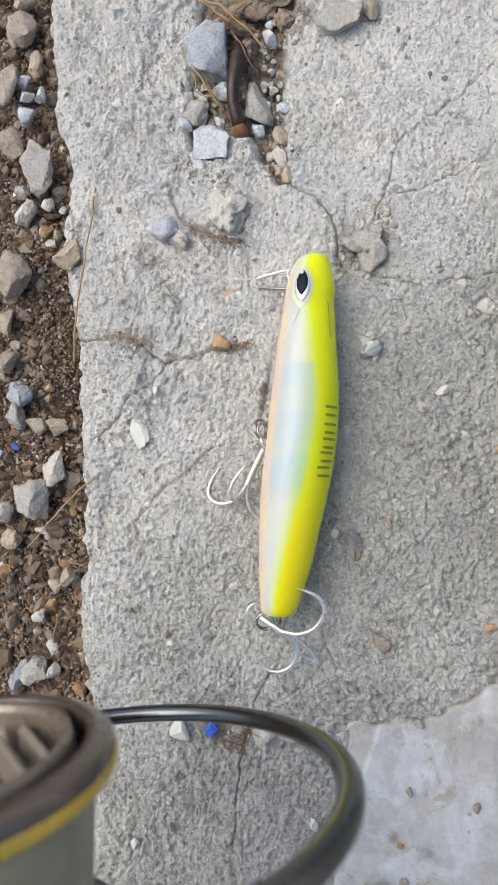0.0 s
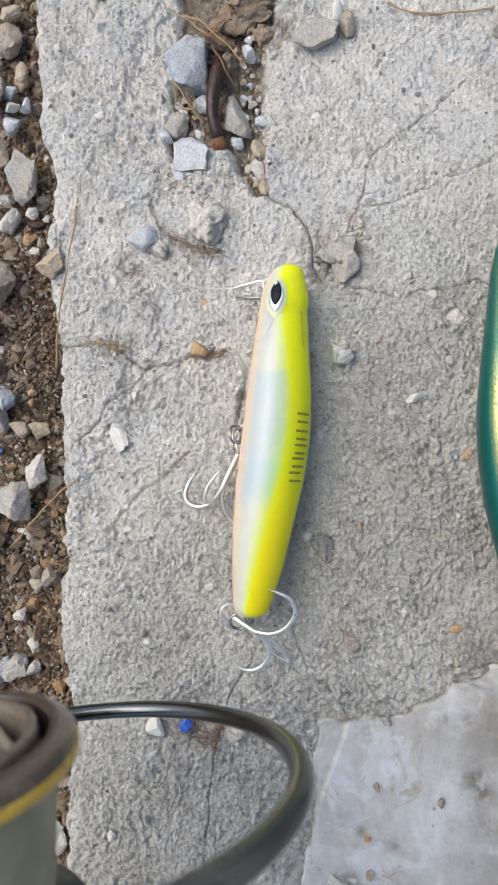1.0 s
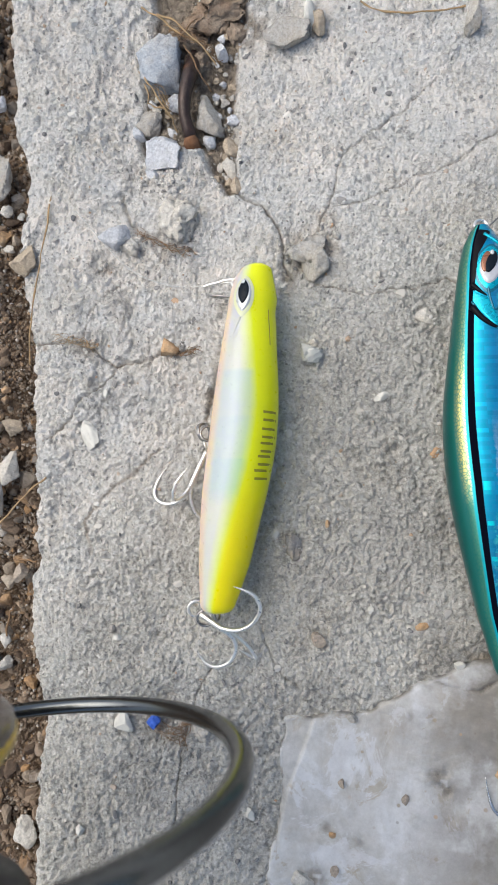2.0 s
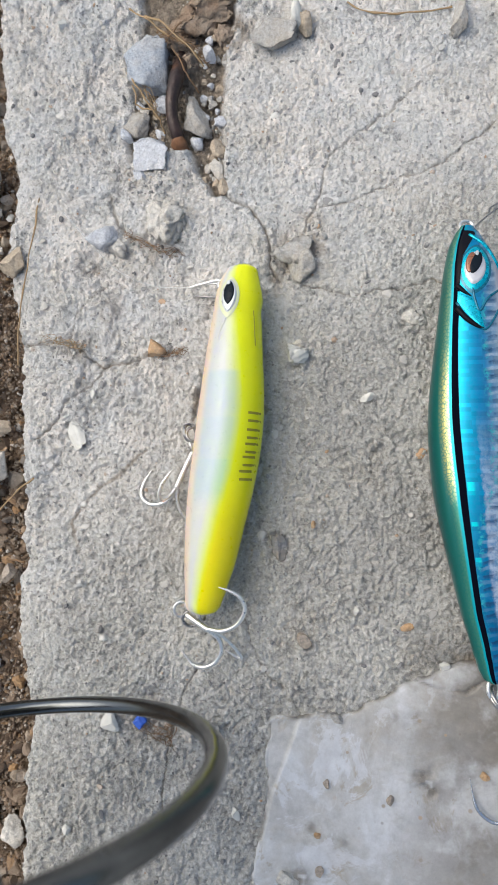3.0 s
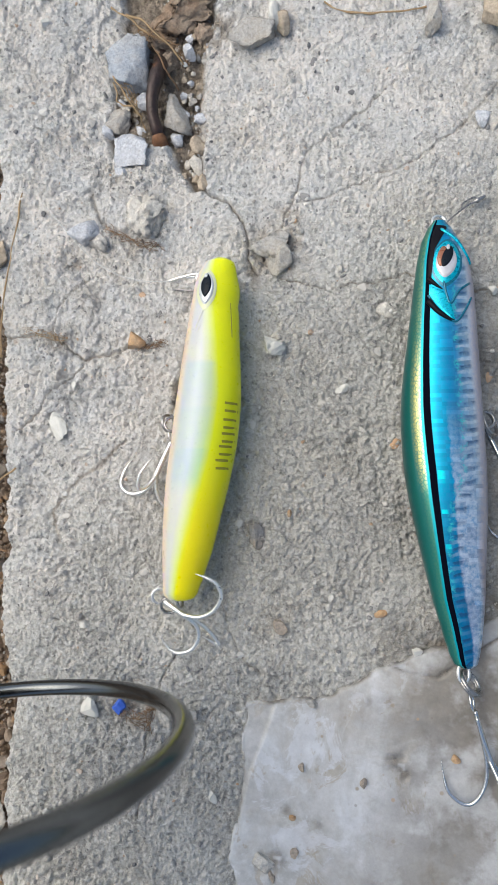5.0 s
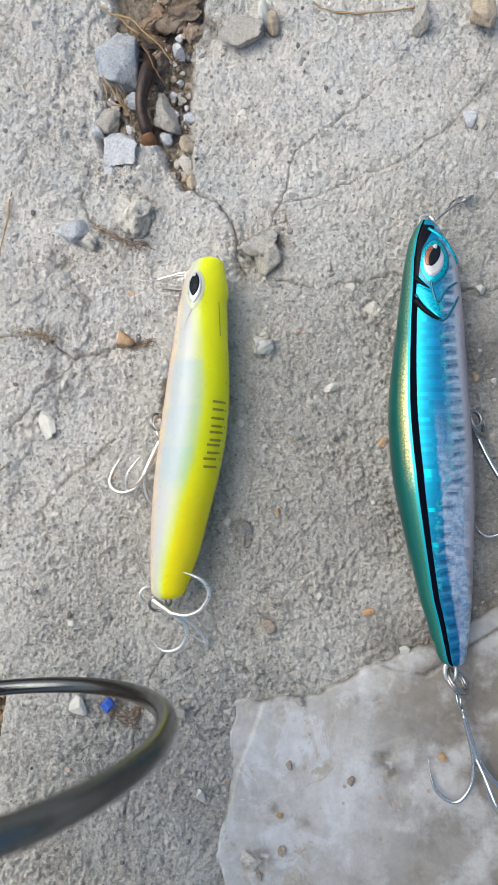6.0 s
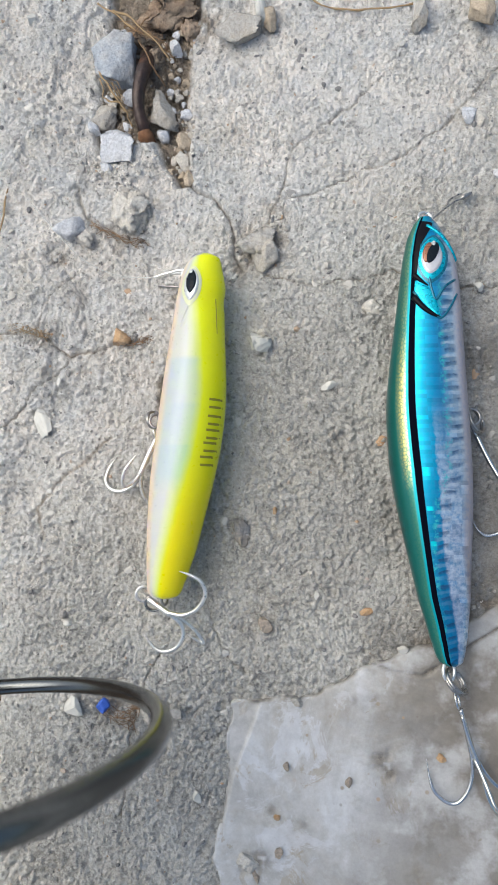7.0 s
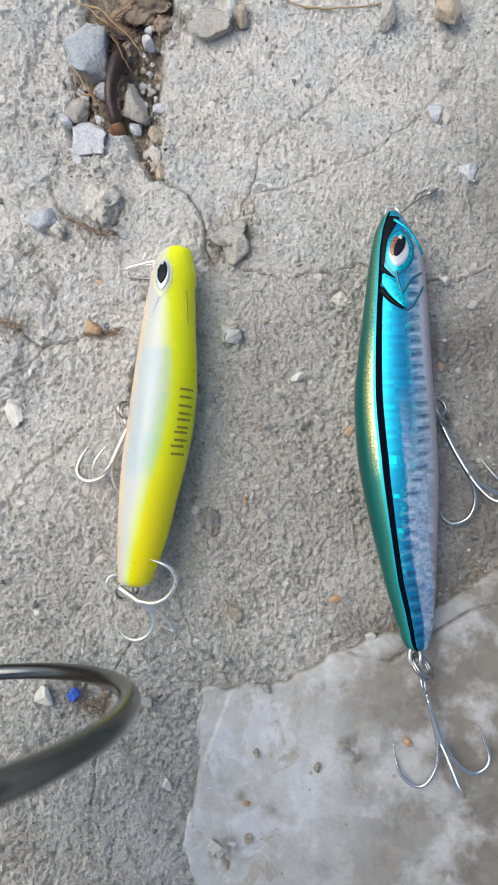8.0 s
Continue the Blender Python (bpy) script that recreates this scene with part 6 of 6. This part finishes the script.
straw("root", [(-0.0182, 0.1116, 0.0005), (-0.0138, 0.1081, 0.0012), (-0.0061, 0.1055, 0.0012), (-0.0003, 0.1043, 0.0005)], 0.00050, ROOT, "rusty root fibre in a crack")
straw("root", [(-0.0440, 0.0784, 0.0005), (-0.0394, 0.0778, 0.001), (-0.0342, 0.0767, 0.001), (-0.0308, 0.0750, 0.0005)], 0.00045, STRAW, "tan root fibre in a crack")
straw("root", [(-0.0067, -0.0368, 0.0003), (-0.0034, -0.0382, 0.0012), (-0.0010, -0.0360, 0.001), (0.0005, -0.0349, 0.0005)], 0.00045, ROOT, "rusty root fibre on the concrete")
straw("root", [(-0.0092, -0.0330, 0.0002), (-0.0103, -0.0352, 0.001), (-0.0082, -0.0379, 0.001), (-0.0019, -0.0412, 0.0003)], 0.00035, ROOT, "rusty root fibre on the concrete")
straw("root", [(-0.0012, -0.0328, 0.0002), (-0.0001, -0.0356, 0.001), (-0.0011, -0.0393, 0.0005), (-0.0007, -0.0419, 0.0002)], 0.00035, ROOT, "rusty root fibre on the concrete")
straw("root", [(-0.0062, 0.0739, 0.0005), (-0.0027, 0.0727, 0.001), (0.0013, 0.0744, 0.0005)], 0.0005, ROOT, "brown fibre beside a flint chip")
straw("twig", [(-0.0569, 0.0099, -0.007), (-0.0538, 0.0096, -0.006), (-0.0492, 0.0096, -0.003)], 0.00045, ROOT, "short brown twig at the slab's edge")
straw("twig", [(-0.0599, -0.0145, -0.007), (-0.0588, -0.0076, -0.006), (-0.0574, -0.0051, -0.006)], 0.00045, ROOT, "short brown twig in the gravel")
single("fishing_line", tube("fishing_line", [(-0.0383, 0.1186, 0.001), (-0.0326, 0.1122, 0.002), (-0.0273, 0.1062, 0.002), (-0.0215, 0.1003, 0.001), (-0.0146, 0.0962, 0.001), (-0.0060, 0.0934, 0.002), (0.0037, 0.0918, 0.006)], 0.00013, 6), NYLON, "thin clear nylon line tied to the lure", "fishing line")
rock("plastic_bit", (-0.0100, -0.0356), (0.0034, 0.0040, 0.0030), 20, BLUE_PLASTIC, "crumpled bright blue plastic bit", "litter", 95, "plastic litter", rough=0.15)
rock("plastic_bit", (-0.0742, 0.0456, BEDZ), (0.0030, 0.0018, 0.0014), -15, BLUE_PLASTIC, "blue plastic fragment in the gravel", "litter", 96, "plastic litter", sink=-0.6)
rock("stone", (0.0115, -0.0365), (0.0040, 0.0032, 0.0026), 10, GREY_STONE, "small grey block of stone on the concrete", seed=98, group=ON_SLAB, square=True, cuts=5)
rock("stone", (0.0477, 0.0020), (0.0010, 0.0012, 0.0010), 0, SHELL, "tiny white grain on the concrete", seed=97, group=ON_SLAB)
build_gravel()


PILES = (((0.0352, 0.1040), 0.0065, 60), ((0.0395, 0.1105), 0.0030, 26), ((-0.0167, 0.1284), 0.0050, 40), ((-0.0100, 0.1250), 0.0060, 40), ((-0.0097, 0.1060), 0.0070, 36), ((-0.0336, 0.0765), 0.0060, 40), ((-0.0040, 0.0735), 0.0045, 24), ((0.0062, 0.0570), 0.0035, 24), ((-0.0060, -0.0350), 0.0050, 36), ((0.0105, 0.1320), 0.0040, 40), ((0.0090, 0.1450), 0.0045, 40), ((0.1000, -0.0034), 0.0060, 24), ((-0.0287, 0.1010), 0.0045, 24), ((0.0690, 0.0815), 0.0040, 18), ((0.1010, 0.1390), 0.0050, 22))


def build_grit():
    """Crumbs of sand and mortar scattered over the concrete, thicker in its hollows."""
    r = np.random.default_rng(33)
    shapes = [rock_shape(700 + k, 1, 6, 0.16, 0.6) for k in range(10)] + [rock_shape(720 + k, 2, 8, 0.2, 0.6) for k in range(8)]
    n = 3200
    x, y = r.uniform(-0.058, 0.125, n), r.uniform(-0.09, 0.195, n)
    kind = np.where(np.arange(n) < 420, 1, 0)
    for (cx, cy), wide, count in PILES:
        x, y, kind = np.r_[x, cx + 0.5 * wide * r.normal(size=count)], np.r_[y, cy + 0.5 * wide * r.normal(size=count)], np.r_[kind, np.full(count, 2)]
    ok = (x > edge_x(y) + 0.001) & (inside(x, y, MARBLE_RING) < -0.001)
    x, y, kind = x[ok], y[ok], kind[ok]
    z = concrete_top(x, y)[0]
    verts, faces, base = [], [], 0
    for a, b, c, what in zip(x, y, z, kind):
        size = 0.00022 + 0.00025 * r.random() + 0.0007 * r.random() ** 7
        rise, flat = 0.25, r.uniform(0.5, 0.9)
        if what == 1:
            # stones of the mix, bared by wear and nearly flush
            size, rise, flat = 0.0005 + 0.0013 * r.random() ** 3, -0.08, 0.35
        elif what == 2:
            size = 0.0003 + 0.0007 * r.random() ** 2
        p, f = shapes[r.integers(10)] if size < 0.0007 else shapes[10 + r.integers(8)]
        m = np.array(Euler((0, 0, r.uniform(0, 6.3)) if what == 1 else r.uniform(0, 6.3, 3)).to_matrix())
        verts.append((p * np.array([1, r.uniform(0.6, 1), flat]) * size) @ m.T + (a, b, c + size * rise))
        faces.append(np.array(f) + base)
        base += len(p)
    me = mesh_of("grit", np.vstack(verts), np.vstack(faces).tolist(), False)
    single("grit", me, GRIT, "sand grains and mortar crumbs scattered over the concrete", "grit", kind="stuff")


build_grit()
